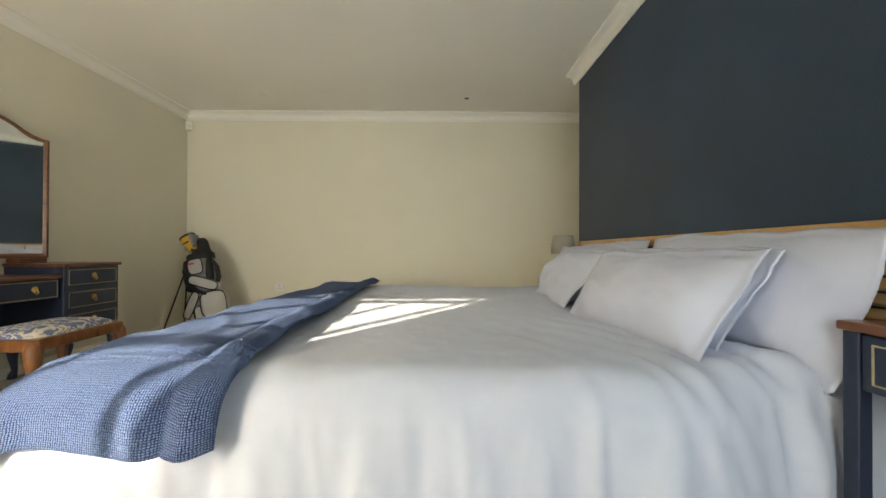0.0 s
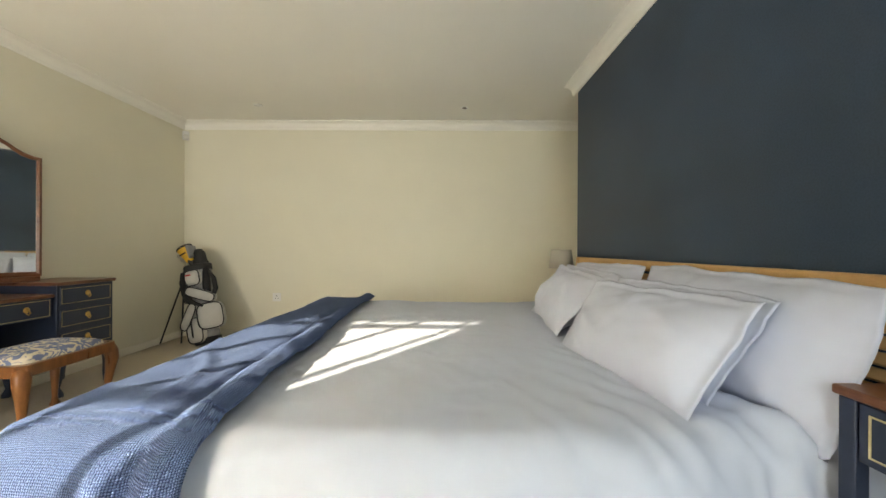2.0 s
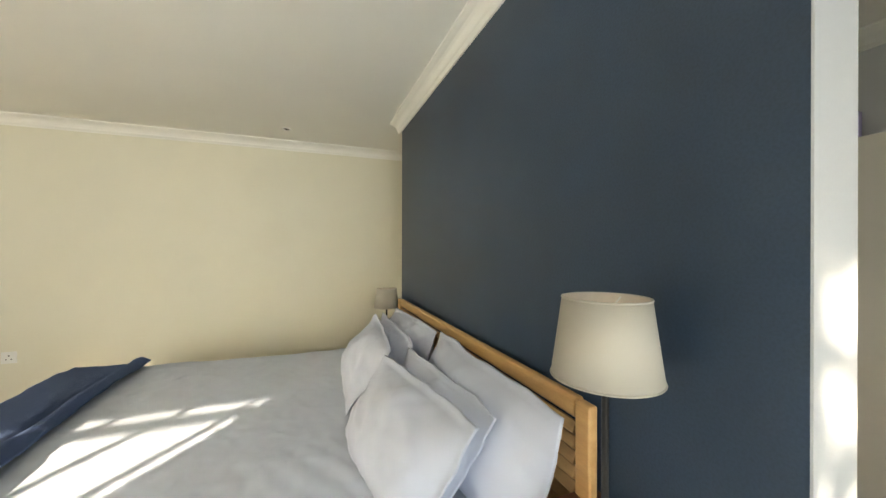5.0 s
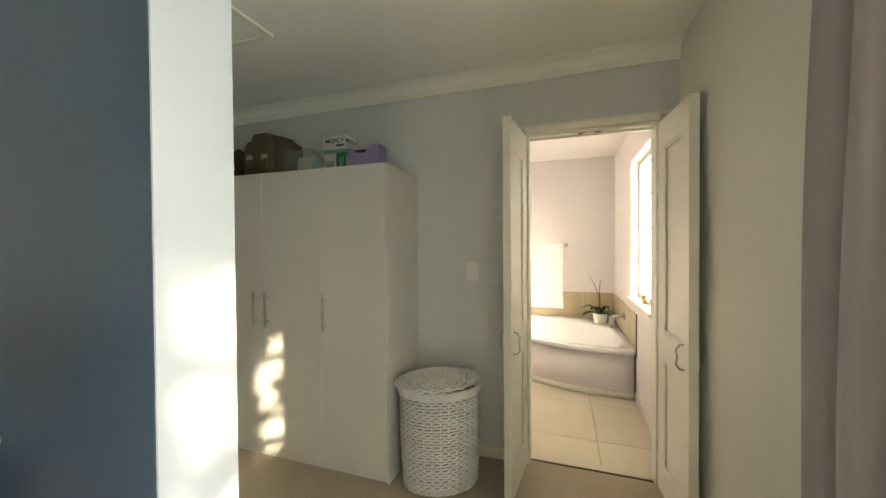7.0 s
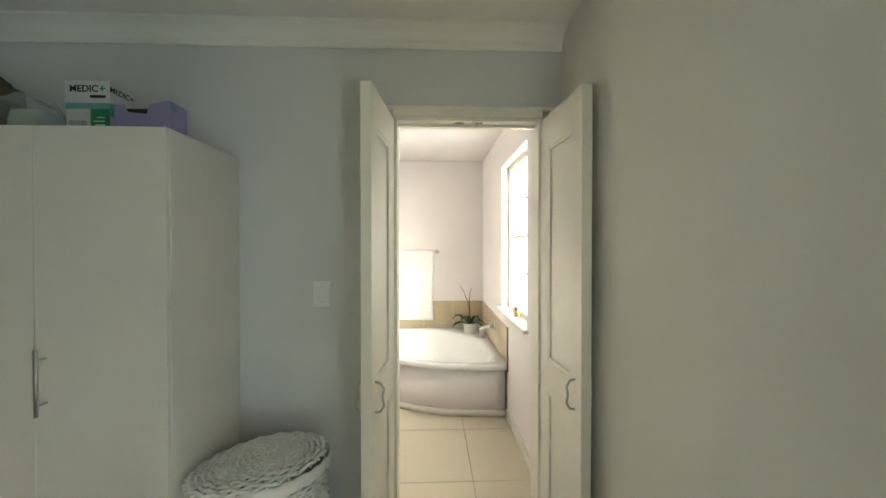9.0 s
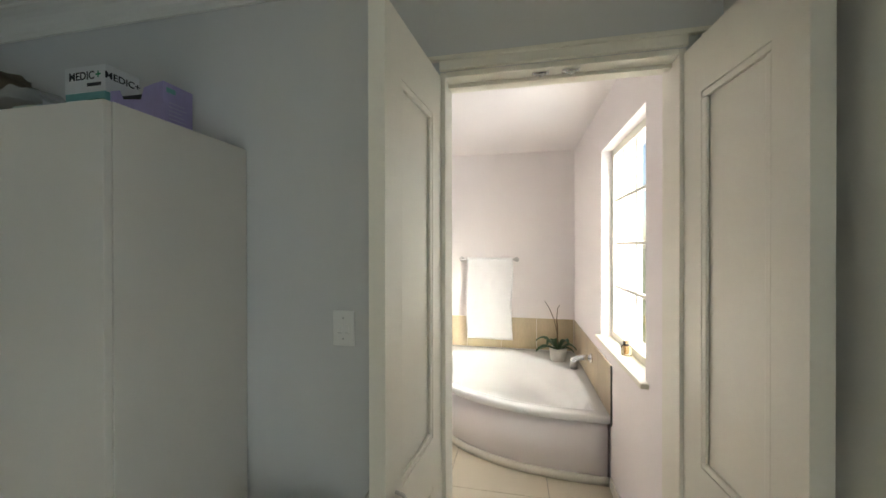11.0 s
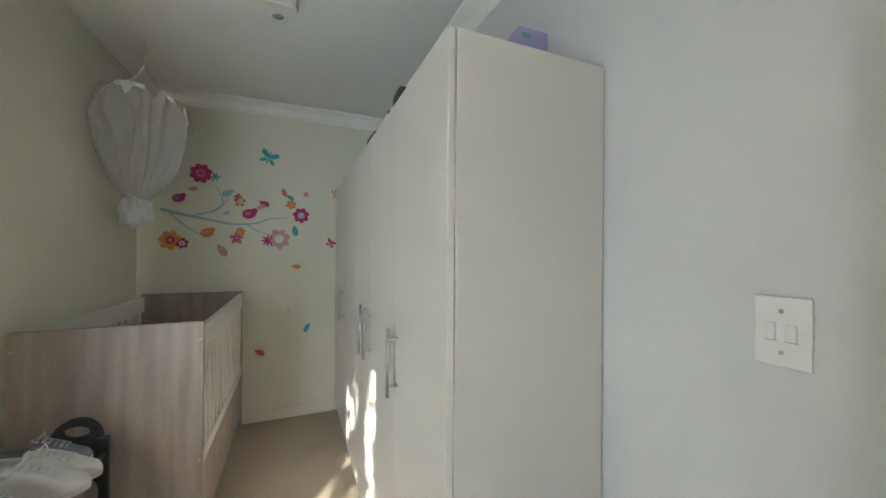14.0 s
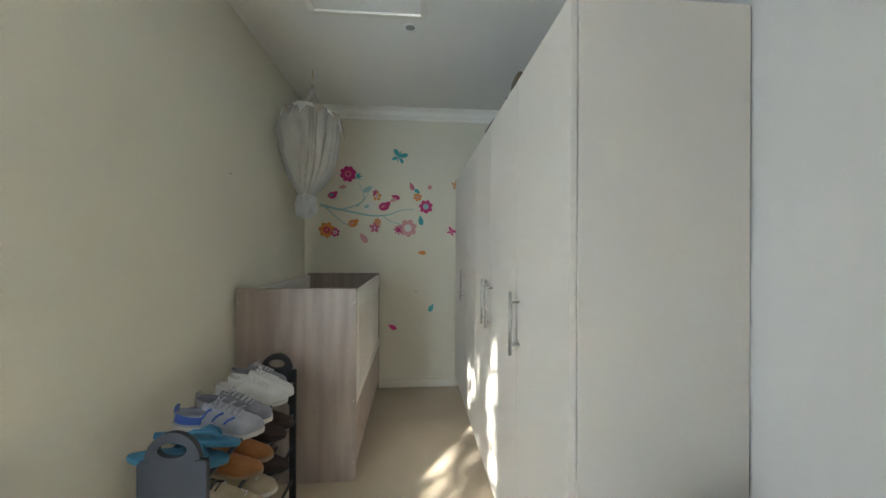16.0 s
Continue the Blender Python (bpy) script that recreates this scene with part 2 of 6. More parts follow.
def tube(points, radius, sides=10, bm=None, closed=False, caps=True):
    """A round bar along points; radius is a number or one for each point."""
    bm = bm or bmesh.new()
    pts = [Vector(p) for p in points]
    rad = list(radius) if isinstance(radius, (list, tuple)) else [radius] * len(pts)
    rings, up = [], None
    for i, p in enumerate(pts):
        a = pts[i - 1] if i or closed else p
        c = pts[(i + 1) % len(pts)] if i < len(pts) - 1 or closed else p
        d = (c - a).normalized()
        if up is None:
            up = d.orthogonal().normalized()
        up = (up - d * up.dot(d)).normalized()
        side = d.cross(up)
        rings.append([bm.verts.new(p + (up * math.cos(t) + side * math.sin(t)) * rad[i]) for t in (2 * math.pi * k / sides for k in range(sides))])
    pairs = list(zip(rings, rings[1:])) + ([(rings[-1], rings[0])] if closed else [])
    for r0, r1 in pairs:
        for k in range(sides):
            bm.faces.new((r0[k], r0[(k + 1) % sides], r1[(k + 1) % sides], r1[k]))
    if caps and not closed:
        bm.faces.new(rings[0][::-1])
        bm.faces.new(rings[-1])
    return bm


def lathe(profile, sides=32, bm=None, centre=(0, 0), sx=1.0, sy=1.0, close=False):
    """A turned shape from (radius, z) pairs round the z axis."""
    bm = bm or bmesh.new()
    rings = [[bm.verts.new((centre[0] + r * sx * math.cos(2 * math.pi * k / sides), centre[1] + r * sy * math.sin(2 * math.pi * k / sides), z)) for k in range(sides)] for r, z in profile]
    for r0, r1 in zip(rings, rings[1:] + ([rings[0]] if close else [])):
        for k in range(sides):
            bm.faces.new((r0[k], r0[(k + 1) % sides], r1[(k + 1) % sides], r1[k]))
    return bm


def prism(outline, axis, a, b, bm=None, bevel=0.0):
    """A flat outline of (u, v) drawn out along an axis from a to b."""
    bm = bm or bmesh.new()

    def at(u, v, w):
        return {"x": (w, u, v), "y": (u, w, v), "z": (u, v, w)}[axis]
    lo = [bm.verts.new(at(u, v, a)) for u, v in outline]
    hi = [bm.verts.new(at(u, v, b)) for u, v in outline]
    faces = [bm.faces.new(lo[::-1]), bm.faces.new(hi)]
    k = len(lo)
    for i in range(k):
        faces.append(bm.faces.new((lo[i], lo[(i + 1) % k], hi[(i + 1) % k], hi[i])))
    bmesh.ops.recalc_face_normals(bm, faces=faces)
    if bevel:
        es = [e for f in faces[:2] for e in f.edges]
        bmesh.ops.bevel(bm, geom=es, offset=bevel, segments=2, affect="EDGES", profile=0.5)
    return bm


def sheet(fn, nu, nv, thick=0.0, bm=None):
    """A grid from fn(u, v), u and v from 0 to 1, with UVs in metres given by fn as (x, y, z, U, V)."""
    bm = bm or bmesh.new()
    uvl = bm.loops.layers.uv.verify()
    data = [[fn(i / nu, j / nv) for j in range(nv + 1)] for i in range(nu + 1)]
    vs = [[bm.verts.new(p[:3]) for p in row] for row in data]
    for i in range(nu):
        for j in range(nv):
            q = [(i, j), (i + 1, j), (i + 1, j + 1), (i, j + 1)]
            f = bm.faces.new([vs[a][c] for a, c in q])
            for lp, (a, c) in zip(f.loops, q):
                d = data[a][c]
                lp[uvl].uv = d[3:5] if len(d) > 3 else (a / nu, c / nv)
    if thick:
        bm.normal_update()
        bmesh.ops.solidify(bm, geom=list(bm.faces), thickness=thick)
    return bm


def fbm(x, y, z=0.0, octaves=3):
    return noise.fractal(Vector((x, y, z)), 1.0, 2.0, octaves)


def wall_x(x0, x1, y0, y1, z0, z1, openings=()):
    """A wall in the plane of x and z between y0 and y1; openings (x, x, z, z) go through it."""
    bm = bmesh.new()
    xs = sorted({x0, x1, *(o[0] for o in openings), *(o[1] for o in openings)})
    for a, b in zip(xs, xs[1:]):
        mid = (a + b) / 2
        cut = sorted((o[2], o[3]) for o in openings if o[0] < mid < o[1])
        z = z0
        for lo, hi in cut:
            if lo > z:
                box(a, b, y0, y1, z, lo, bm=bm)
            z = hi
        if z < z1:
            box(a, b, y0, y1, z, z1, bm=bm)
    return bm


def wall_y(x0, x1, y0, y1, z0, z1, openings=()):
    bm = wall_x(y0, y1, x0, x1, z0, z1, openings)
    for v in bm.verts:
        v.co.x, v.co.y = v.co.y, v.co.x
    bmesh.ops.reverse_faces(bm, faces=bm.faces[:])
    return bm


# ---- large structure ----
W1 = (-2.78, -1.55, 0.02, 1.975)
W2 = (-5.80, -4.655, 0.02, 1.957)
WB = (0.60, 1.43, 0.86, 2.10)
structure("floor_1", box(XL - 0.1, 0.055, -WT, YFAR + 0.1, -0.12, 0.0), CARPET, "beige cut-pile carpet over the bedroom and dressing area")
structure("floor_2", box(0.055, XBW + 0.1, -WT, YBW + 0.1, -0.12, -0.006), GROUT, "grout bed under cream floor tiles in the bathroom")
structure("ceiling_1", box(XL - 0.1, 0.06, -WT, YFAR + 0.1, ZC, ZC + 0.1), CEIL, "smooth off-white plaster ceiling of bedroom and dressing area")
structure("ceiling_2", box(0.06, XBW + 0.1, -WT, YBW + 0.1, ZC - 0.01, ZC + 0.1), PINK, "smooth white bathroom ceiling")
structure("trim_threshold", box(0.045, 0.125, YDR + 0.018, YDL - 0.018, -0.004, 0.003, 0.002), TILE, "cream stone threshold strip under the bathroom door")
structure("wall_garden", wall_x(XL - 0.1, 0.06, -WT, 0.0, -0.1, ZC, (W1, W2)), WALLCOOL, "painted outer wall, toned pale and cool for its light, with two glazed openings")
structure("wall_bath_window", wall_x(0.06, XBW + 0.1, -WT, 0.0, -0.1, ZC, (WB,)), PINK, "pale pink bathroom wall with a deep window reveal")
structure("wall_left", box(XL - 0.1, XL, 0.0, YFAR, -0.1, ZC), WALL, "pale greige painted bedroom wall behind the dressing table")
structure("wall_far", box(XL - 0.1, 0.06, YFAR, YFAR + 0.1, -0.1, ZC), WALL, "pale greige painted bedroom wall behind the golf bag")
structure("wall_wardrobe", wall_y(0.0, 0.06, 0.0, YFAR, -0.1, ZC, ((YDR, YDL, -0.1, ZD),)), WALLDIM, "painted wall toned grey for its dim cool light, with a double door to the bathroom")
structure("wall_bath_inner", wall_y(0.06, 0.12, 0.0, YBW, -0.1, ZC - 0.01, ((YDR, YDL, -0.1, ZD),)), PINK, "pale pink bathroom side of the door wall")
structure("wall_bath_far", box(XBW, XBW + 0.1, 0.0, YBW, -0.1, ZC - 0.01), PINK, "pale pink bathroom wall with a towel rail")
structure("wall_bath_left", box(0.12, XBW + 0.1, YBW, YBW + 0.1, -0.1, ZC - 0.01), PINK, "plain pale pink bathroom wall")
structure("wall_sticker", box(XP - 0.06, 0.0, YST, YST + 0.09, -0.0, ZC), WALL, "greige painted wall with colourful flower stickers")
structure("wall_partition", box(XD + 0.004, XP, YN + 0.004, YF, 0.0, ZC), WALL, "pale greige back of the free-standing partition")
structure("wall_partition_dark", box(XD, XD + 0.004, YN + 0.004, YF, 0.0, ZC), DARK, "partition face painted matt dark navy blue")
structure("wall_partition_end", box(XD + 0.001, XP, YN, YN + 0.004, 0.0, ZC), ENDW, "white painted end of the partition, greyed against the window light, sunlit in patches")
structure("wall_alcove", box(-0.9, -0.85, YST + 0.09, YFAR, 0.0, ZC), WALL, "plain greige wall closing the alcove")


def cornice(name, p, q, inward):
    """A coved cornice from p to q; inward points into the room."""
    d = ZC - ZCOR
    prof = [(0, 0), (0.010, 0.0), (0.014, 0.012), (0.020, 0.018)]
    prof += [(0.020 + 0.052 * (1 - math.cos(a)), 0.018 + (d - 0.034) * math.sin(a)) for a in (0.3, 0.6, 0.9, 1.2, 1.45)]
    prof += [(0.078, d - 0.012), (0.086, d - 0.010), (0.088, d), (0, d)]
    bm = bmesh.new()
    ends = []
    for e in (p, q):
        ends.append([bm.verts.new((e[0] + inward[0] * a, e[1] + inward[1] * a, ZCOR + b)) for a, b in prof])
    k = len(prof)
    for i in range(k):
        bm.faces.new((ends[0][i], ends[0][(i + 1) % k], ends[1][(i + 1) % k], ends[1][i]))
    bm.faces.new(ends[0])
    bm.faces.new(ends[1][::-1])
    bmesh.ops.recalc_face_normals(bm, faces=bm.faces[:])
    structure(name, bm, CEIL, "white coved plaster cornice along the ceiling")


cornice("trim_cornice_far", (XL, YFAR), (-0.9, YFAR), (0, -1))
cornice("trim_cornice_left", (XL, 0), (XL, YFAR), (1, 0))
cornice("trim_cornice_dark", (XD, YN), (XD, YF + 0.08), (-1, 0))
cornice("trim_cornice_wardrobe", (0, 0), (0, YST), (-1, 0))
cornice("trim_cornice_sticker", (XP, YST), (0, YST), (0, -1))


def skirt(name, x0, x1, y0, y1):
    structure(name, box(x0, x1, y0, y1, 0.0, 0.07, 0.004), WHITE, "low white painted skirting board")


skirt("baseboard_far", XL, -0.9, YFAR - 0.014, YFAR)
skirt("baseboard_left", XL, XL + 0.014, 0, YFAR - 0.014)
skirt("baseboard_sticker", XP, -0.47, YST - 0.014, YST)
skirt("baseboard_back", XP, XP + 0.014, YN, YST - 0.014)
skirt("baseboard_wardrobe", -0.014, 0, YDL + 0.07, 1.52)
skirt("baseboard_garden", -1.5, -0.014, 0, 0.014)
skirt("baseboard_bath", 0.12, 1.17, 0, 0.012)

# ceiling hatch
bm = bmesh.new()
for a in ((-1.36, -0.77, 1.98, 2.01), (-1.36, -0.77, 2.55, 2.58), (-1.36, -1.33, 2.01, 2.55), (-0.80, -0.77, 2.01, 2.55)):
    box(*a, ZC - 0.014, ZC + 0.001, 0.004, bm=bm)
structure("trim_hatch_frame", bm, WHITE, "white moulded frame of the ceiling hatch")
structure("trim_hatch_panel", box(-1.33, -0.80, 2.01, 2.55, ZC - 0.004, ZC + 0.001), CEIL, "off-white hatch panel in the ceiling")

# bathroom floor tiles
tile_me = bpy.data.meshes.new("tile")
bm = box(-0.2985, 0.2985, -0.2985, 0.2985, -0.008, 0.0, 0.002)
bm.to_mesh(tile_me)
bm.free()
tile_me.materials.append(TILE)
floor2 = bpy.data.objects["floor_2"]
for i in range(5):
    for j in range(4):
        t = new("tile", tile_me)
        t.parent = floor2
        t.location = (0.4 + 0.3 - 0.6 + 0.6 * i, 0.375 - 0.3 + 0.6 * j, 0.001)
        if i == 0:
            t.scale.x, t.location.x = 0.57, 0.0575 + 0.1705
structure("trim_threshold", box(0.045, 0.058, YDR, YDL, -0.002, 0.003), EDGE, "dark joint between carpet and bathroom tiles")


# ---- windows ----
def glazed_doors(name, w, columns, rows, label, depth=WT - 0.02, stile=0.0):
    """Small-paned timber glazing in an opening of the garden wall."""
    x0, x1, z0, z1 = w
    th = tagged(new(name), label, "window", "", "structure")
    y0, y1 = -depth, -depth + 0.05
    f = 0.045
    bw = 0.010 if z0 > 0.5 else 0.017
    for a in ((x0, x1, z1 - f, z1), (x0, x1, z0, z0 + f), (x0, x0 + f, z0 + f, z1 - f), (x1 - f, x1, z0 + f, z1 - f)):
        part("window_frame", box(a[0], a[1], y0, y1, a[2], a[3], 0.004), WHITE, th)
    for c in columns:
        cw = stile or (0.013 if -4.9 < c < -4.8 else bw)
        part("glazing_bar", box(c - cw, c + cw, y0 + 0.01, y1 - 0.01, z0 + f, z1 - f, 0.003), WHITE, th)
    for r in rows:
        k = 0.022 if r > 1.80 and z0 < 0.5 else (0.009 if z0 > 0.5 else 0.017)
        part("glazing_bar", box(x0 + f, x1 - f, y0 + 0.012, y1 - 0.012, r - k, r + k, 0.003), WHITE, th)
    xs, zs = [x0 + f, *columns, x1 - f], [z0 + f, *rows, z1 - f]
    for a, b in zip(xs, xs[1:]):
        for c, d in zip(zs, zs[1:]):
            p = part("pane", box(a, b, y0 + 0.022, y0 + 0.026, c, d), GLASS, th)
            p.visible_shadow = False
    return th


glazed_doors("window_1", W1, (-2.28,), (), "white timber glazed door to the garden beside the partition", stile=0.045)
glazed_doors("window_2", W2, (-5.38, -5.12, -4.835), (0.45, 0.75, 1.08, 1.44, 1.851), "white timber glazed door to the garden at the bed's foot")
glazed_doors("window_3", WB, (0.74, 0.97, 1.205), (1.20, 1.48, 1.765), "white small-paned bathroom sash window", 0.115)
structure("trim_window_sill", box(0.56, 1.47, -0.066, 0.035, 0.835, 0.862, 0.006), WHITE, "white window sill in the bathroom")


# ---- bathroom door ----
def moulded_panel(bm, cx, z0, z1, half, y, face):
    """A recessed panel with a raised moulding on one face of a door leaf."""
    for o, w, d in ((0.0, 0.018, 0.010),):
        x0, x1, a, b = cx - half + o, cx + half - o, z0 + o, z1 - o
        for r in ((x0, x1, b - w, b), (x0, x1, a, a + w), (x0, x0 + w, a + w, b - w), (x1 - w, x1, a + w, b - w)):
            box(r[0], r[1], min(y, y + face * d), max(y, y + face * d), r[2], r[3], 0.003, bm=bm)


def door_leaf(name, m, flip, label):
    w, th_ = 0.400, 0.040
    th = tagged(new(name), label, "door", "", "structure")
    th.matrix_world = m
    s = 1 if not flip else -1
    cx, half = w / 2, w / 2 - 0.085
    holes = ((cx - half, cx + half, 0.16, 0.74), (cx - half, cx + half, 0.88, 1.86))
    body = wall_x(0.0, w, -th_ / 2, th_ / 2, 0.012, 2.005, holes)
    part("stile_frame", body, WHITE, th)
    for h in holes:
        part("panel", box(h[0], h[1], -0.009, 0.009, h[2], h[3]), WHITE, th)
        bm = bmesh.new()
        for face in (1, -1):
            moulded_panel(bm, cx, h[2], h[3], half, face * 0.009, face)
        part("moulding", bm, WHITE, th)
    for face in (1, -1):
        y = face * th_ / 2
        pts = [(w - 0.05, y, 0.775), (w - 0.05, y + face * 0.02, 0.778), (w - 0.05, y + face * 0.034, 0.80), (w - 0.05, y + face * 0.028, 0.833),
               (w - 0.05, y + face * 0.034, 0.866), (w - 0.05, y + face * 0.02, 0.888), (w - 0.05, y, 0.891)]
        part("handle", tube(pts, 0.0045, 8), STEEL, th, "slim bowed steel handle", True)
    return th


aL = math.degrees(math.atan2(0.041, -0.395))
aR = math.degrees(math.atan2(-0.030, -0.394))
door_leaf("door_1", pose(0.004, 0.822, 0, 0, 0, aL), False, "narrow white panelled door leaf standing open")
door_leaf("door_2", pose(0.004, 0.079, 0, 0, 0, aR), True, "narrow white panelled door leaf standing open by the wall")
bm = bmesh.new()
box(-0.016, 0.0, YDL + 0.040, YDL + 0.095, 0, ZD + 0.045, 0.004, bm=bm)
box(-0.022, -0.002, YDL + 0.073, YDL + 0.092, 0, ZD + 0.045, 0.004, bm=bm)
box(-0.016, 0.0, YDR - 0.085, YDR - 0.036, 0, ZD + 0.045, 0.004, bm=bm)
box(-0.016, 0.0, YDR, YDL, ZD, ZD + 0.045, 0.004, bm=bm)
box(-0.022, -0.002, YDR - 0.06, YDL + 0.06, ZD + 0.030, ZD + 0.045, 0.004, bm=bm)
structure("trim_door_casing", bm, WHITE, "cream-white moulded casing round the bathroom door")
bm = bmesh.new()
box(0.0, 0.122, YDL - 0.018, YDL + 0.001, 0, ZD, 0.003, bm=bm)
box(0.0, 0.122, YDR - 0.001, YDR + 0.018, 0, ZD, 0.003, bm=bm)
box(0.0, 0.122, YDR + 0.018, YDL - 0.018, ZD - 0.018, ZD + 0.001, 0.003, bm=bm)
box(0.05, 0.075, YDR + 0.018, YDL - 0.018, ZD - 0.030, ZD - 0.018, 0.002, bm=bm)
structure("trim_door_lining", bm, WHITE, "cream-white lining of the bathroom door opening")
for y in (0.40, 0.49):
    c = thing("ball_catch", "small chrome ball catch under the door head", "door catch", pose(0.025, y, ZD - 0.018), "catches in the door head")
    part("plate", box(-0.010, 0.010, -0.026, 0.026, -0.003, 0.0, 0.001), CHROME, c)
    part("keeper", tube([(0, -0.014, -0.003), (0, 0, -0.010), (0, 0.014, -0.003)], 0.006, 8), CHROME, c, smooth=True)
    for yy in (-0.02, 0.02):
        part("screw", lathe([(0.0005, -0.005), (0.003, -0.0045), (0.0035, -0.003)], 8, centre=(0, yy)), CHROME, c)


# ---- curtains ----
def curtain(x0, x1, folds, seed, label):
    rnd = random.Random(seed)
    ph = [rnd.uniform(0, 6.28) for _ in range(4)]
    th = thing("curtain", label, "curtain", None, "curtains along the garden wall")

    def fn(u, v):
        z = 2.31 - 2.295 * v
        flare = 1 + 0.10 * v
        cx = (x0 + x1) / 2
        s = u * folds * 2 * math.pi
        x = cx + ((x0 - cx) * (1 - u) + (x1 - cx) * u) * flare + 0.014 * math.sin(2 * s + ph[0]) + 0.02 * v * math.sin(u * 7 + ph[3])
        d = 0.056 + 0.018 * math.sin(u * 5 + ph[1])
        y = 0.125 + d * math.sin(s + ph[2] + 0.5 * math.sin(3 * u + v)) * (0.75 + 0.25 * v) + 0.006 * math.sin(9 * v + 5 * u)
        return (x, y, z, u * (x1 - x0) * 2.2, v * 2.3)
    part("cloth", sheet(fn, 150, 40), CURTAIN, th, smooth=True)
    part("heading", tube([(x0, 0.125, 2.30), (x1, 0.125, 2.30)], 0.008, 8), STEEL, th)
    for k in range(9):
        x = x0 + (x1 - x0) * (k + 0.5) / 9
        part("hook", tube([(x, 0.125, 2.30), (x, 0.125, 2.335)], 0.003, 6), STEEL, th)


structure("trim_curtain_rail", box(-5.9, -1.30, 0.11, 0.14, 2.33, 2.355, 0.004), WHITE, "slim white curtain rail on the garden wall")
curtain(-1.86, -1.345, 5.2, 1, "heavy taupe linen curtain gathered beside the glazed door")
curtain(-3.35, -2.80, 5, 2, "heavy taupe linen curtain drawn back between the glazed doors")
curtain(-4.48, -4.00, 5, 3, "heavy taupe linen curtain drawn back between the doors")

# ---- wardrobe ----
ZW, XWF, YW = 1.809, -0.462, 1.521


def wardrobe_unit(y0, y1, joints, handles, first, label):
    th = thing("wardrobe", label, "wardrobe", None, "wardrobe units along the wall")
    part("carcass", box(XWF + 0.022, -0.007, y0 + 0.001, y1 - 0.001, 0.09, ZW, 0.001), LAMINATE, th)
    part("plinth", box(XWF + 0.034, -0.01, y0 + 0.001, y1 - 0.001, 0.0, 0.088), LAMINATE, th)
    if first:
        part("side_panel", box(XWF + 0.0205, -0.007, y0 - 0.016, y0, 0.0, ZW + 0.001, 0.001), LAMINATE, th)
    edges = [y0 - (0.016 if first else 0), *joints, y1]
    for k, (a, b) in enumerate(zip(edges, edges[1:])):
        d = part("door", box(XWF, XWF + 0.018, a + 0.0012, b - 0.0012, 0.095, ZW, 0.0015), LAMINATE, th)
        for h in handles:
            if a < h < b:
                hd = part("handle", tube([(XWF - 0.032, h, 0.845), (XWF - 0.032, h, 1.065)], 0.006, 12), STEEL, d, "brushed steel bar handle", True)
                for z in (0.88, 1.03):
                    part("standoff", tube([(XWF, h, z), (XWF - 0.032, h, z)], 0.0045, 8), STEEL, d, smooth=True)
    return th


wardrobe_unit(1.537, 1.955, (), (1.918,), True, "tall narrow white laminate wardrobe with one door")
wardrobe_unit(1.955, 2.800, (2.392,), (2.345, 2.440), False, "tall white laminate wardrobe with two doors")
wardrobe_unit(2.800, 3.840, (3.200, 3.565), (3.240,), False, "tall white laminate wardrobe reaching the sticker wall")


# ---- bed ----
HX = -1.912
bed = thing("bed", "wide pine bed with a slatted headboard against the dark wall", "bed")
HN, HF, HZ = 1.527, 3.62, 0.940
part("post", box(HX - 0.035, HX - 0.007, HN, HN + 0.054, 0, HZ - 0.002, 0.006), PINE, bed)
part("post", box(HX - 0.035, HX - 0.007, HF - 0.054, HF, 0, HZ - 0.002, 0.006), PINE, bed)
part("top_rail", box(HX - 0.033, HX + 0.002, HN + 0.055, HF - 0.055, HZ - 0.055, HZ, 0.010, seg=3), PINE, bed)
slat = box(-0.010, 0.010, HN + 0.06, HF - 0.06, -0.016, 0.016, 0.004)
slat_me = None
for k in range(11):
    if slat_me is None:
        o = part("slat", slat, PINE, bed)
        slat_me = o.data
    else:
        o = new("slat", slat_me)
        o.parent = bed
    o.matrix_basis = pose(HX - 0.021, 0, HZ - 0.085 - 0.041 * k, 0, 28, 0)
part("side_rail", box(-3.93, HX, 1.66, 1.69, 0.16, 0.32, 0.006), PINE, bed)
part("side_rail", box(-3.93, HX, 3.57, 3.60, 0.16, 0.32, 0.006), PINE, bed)
part("foot_rail", box(-3.95, -3.92, 1.66, 3.60, 0.16, 0.32, 0.006), PINE, bed)
for x in (-3.93, -3.0):
    for y in (1.68, 3.58):
        part("leg", box(x - 0.03, x + 0.03, y - 0.03, y + 0.03, 0, 0.16, 0.005), PINE, bed)
lone("mattress", box(-3.93, HX - 0.045, 1.69, 3.71, 0.30, 0.535, 0.05, seg=4), LINEN, "thick white mattress on the bed", "mattress", True)


def bed_height(x, y):
    """The cover's height over the mattress and the drop over its sides."""
    return 0.572 + 0.012 * fbm(x * 1.6, y * 1.6, 2.0) + 0.002 * fbm(x * 7, y * 3, 5.0)


R = 0.10
YB0, YB1, XB0 = 1.50, 3.72, -4.06


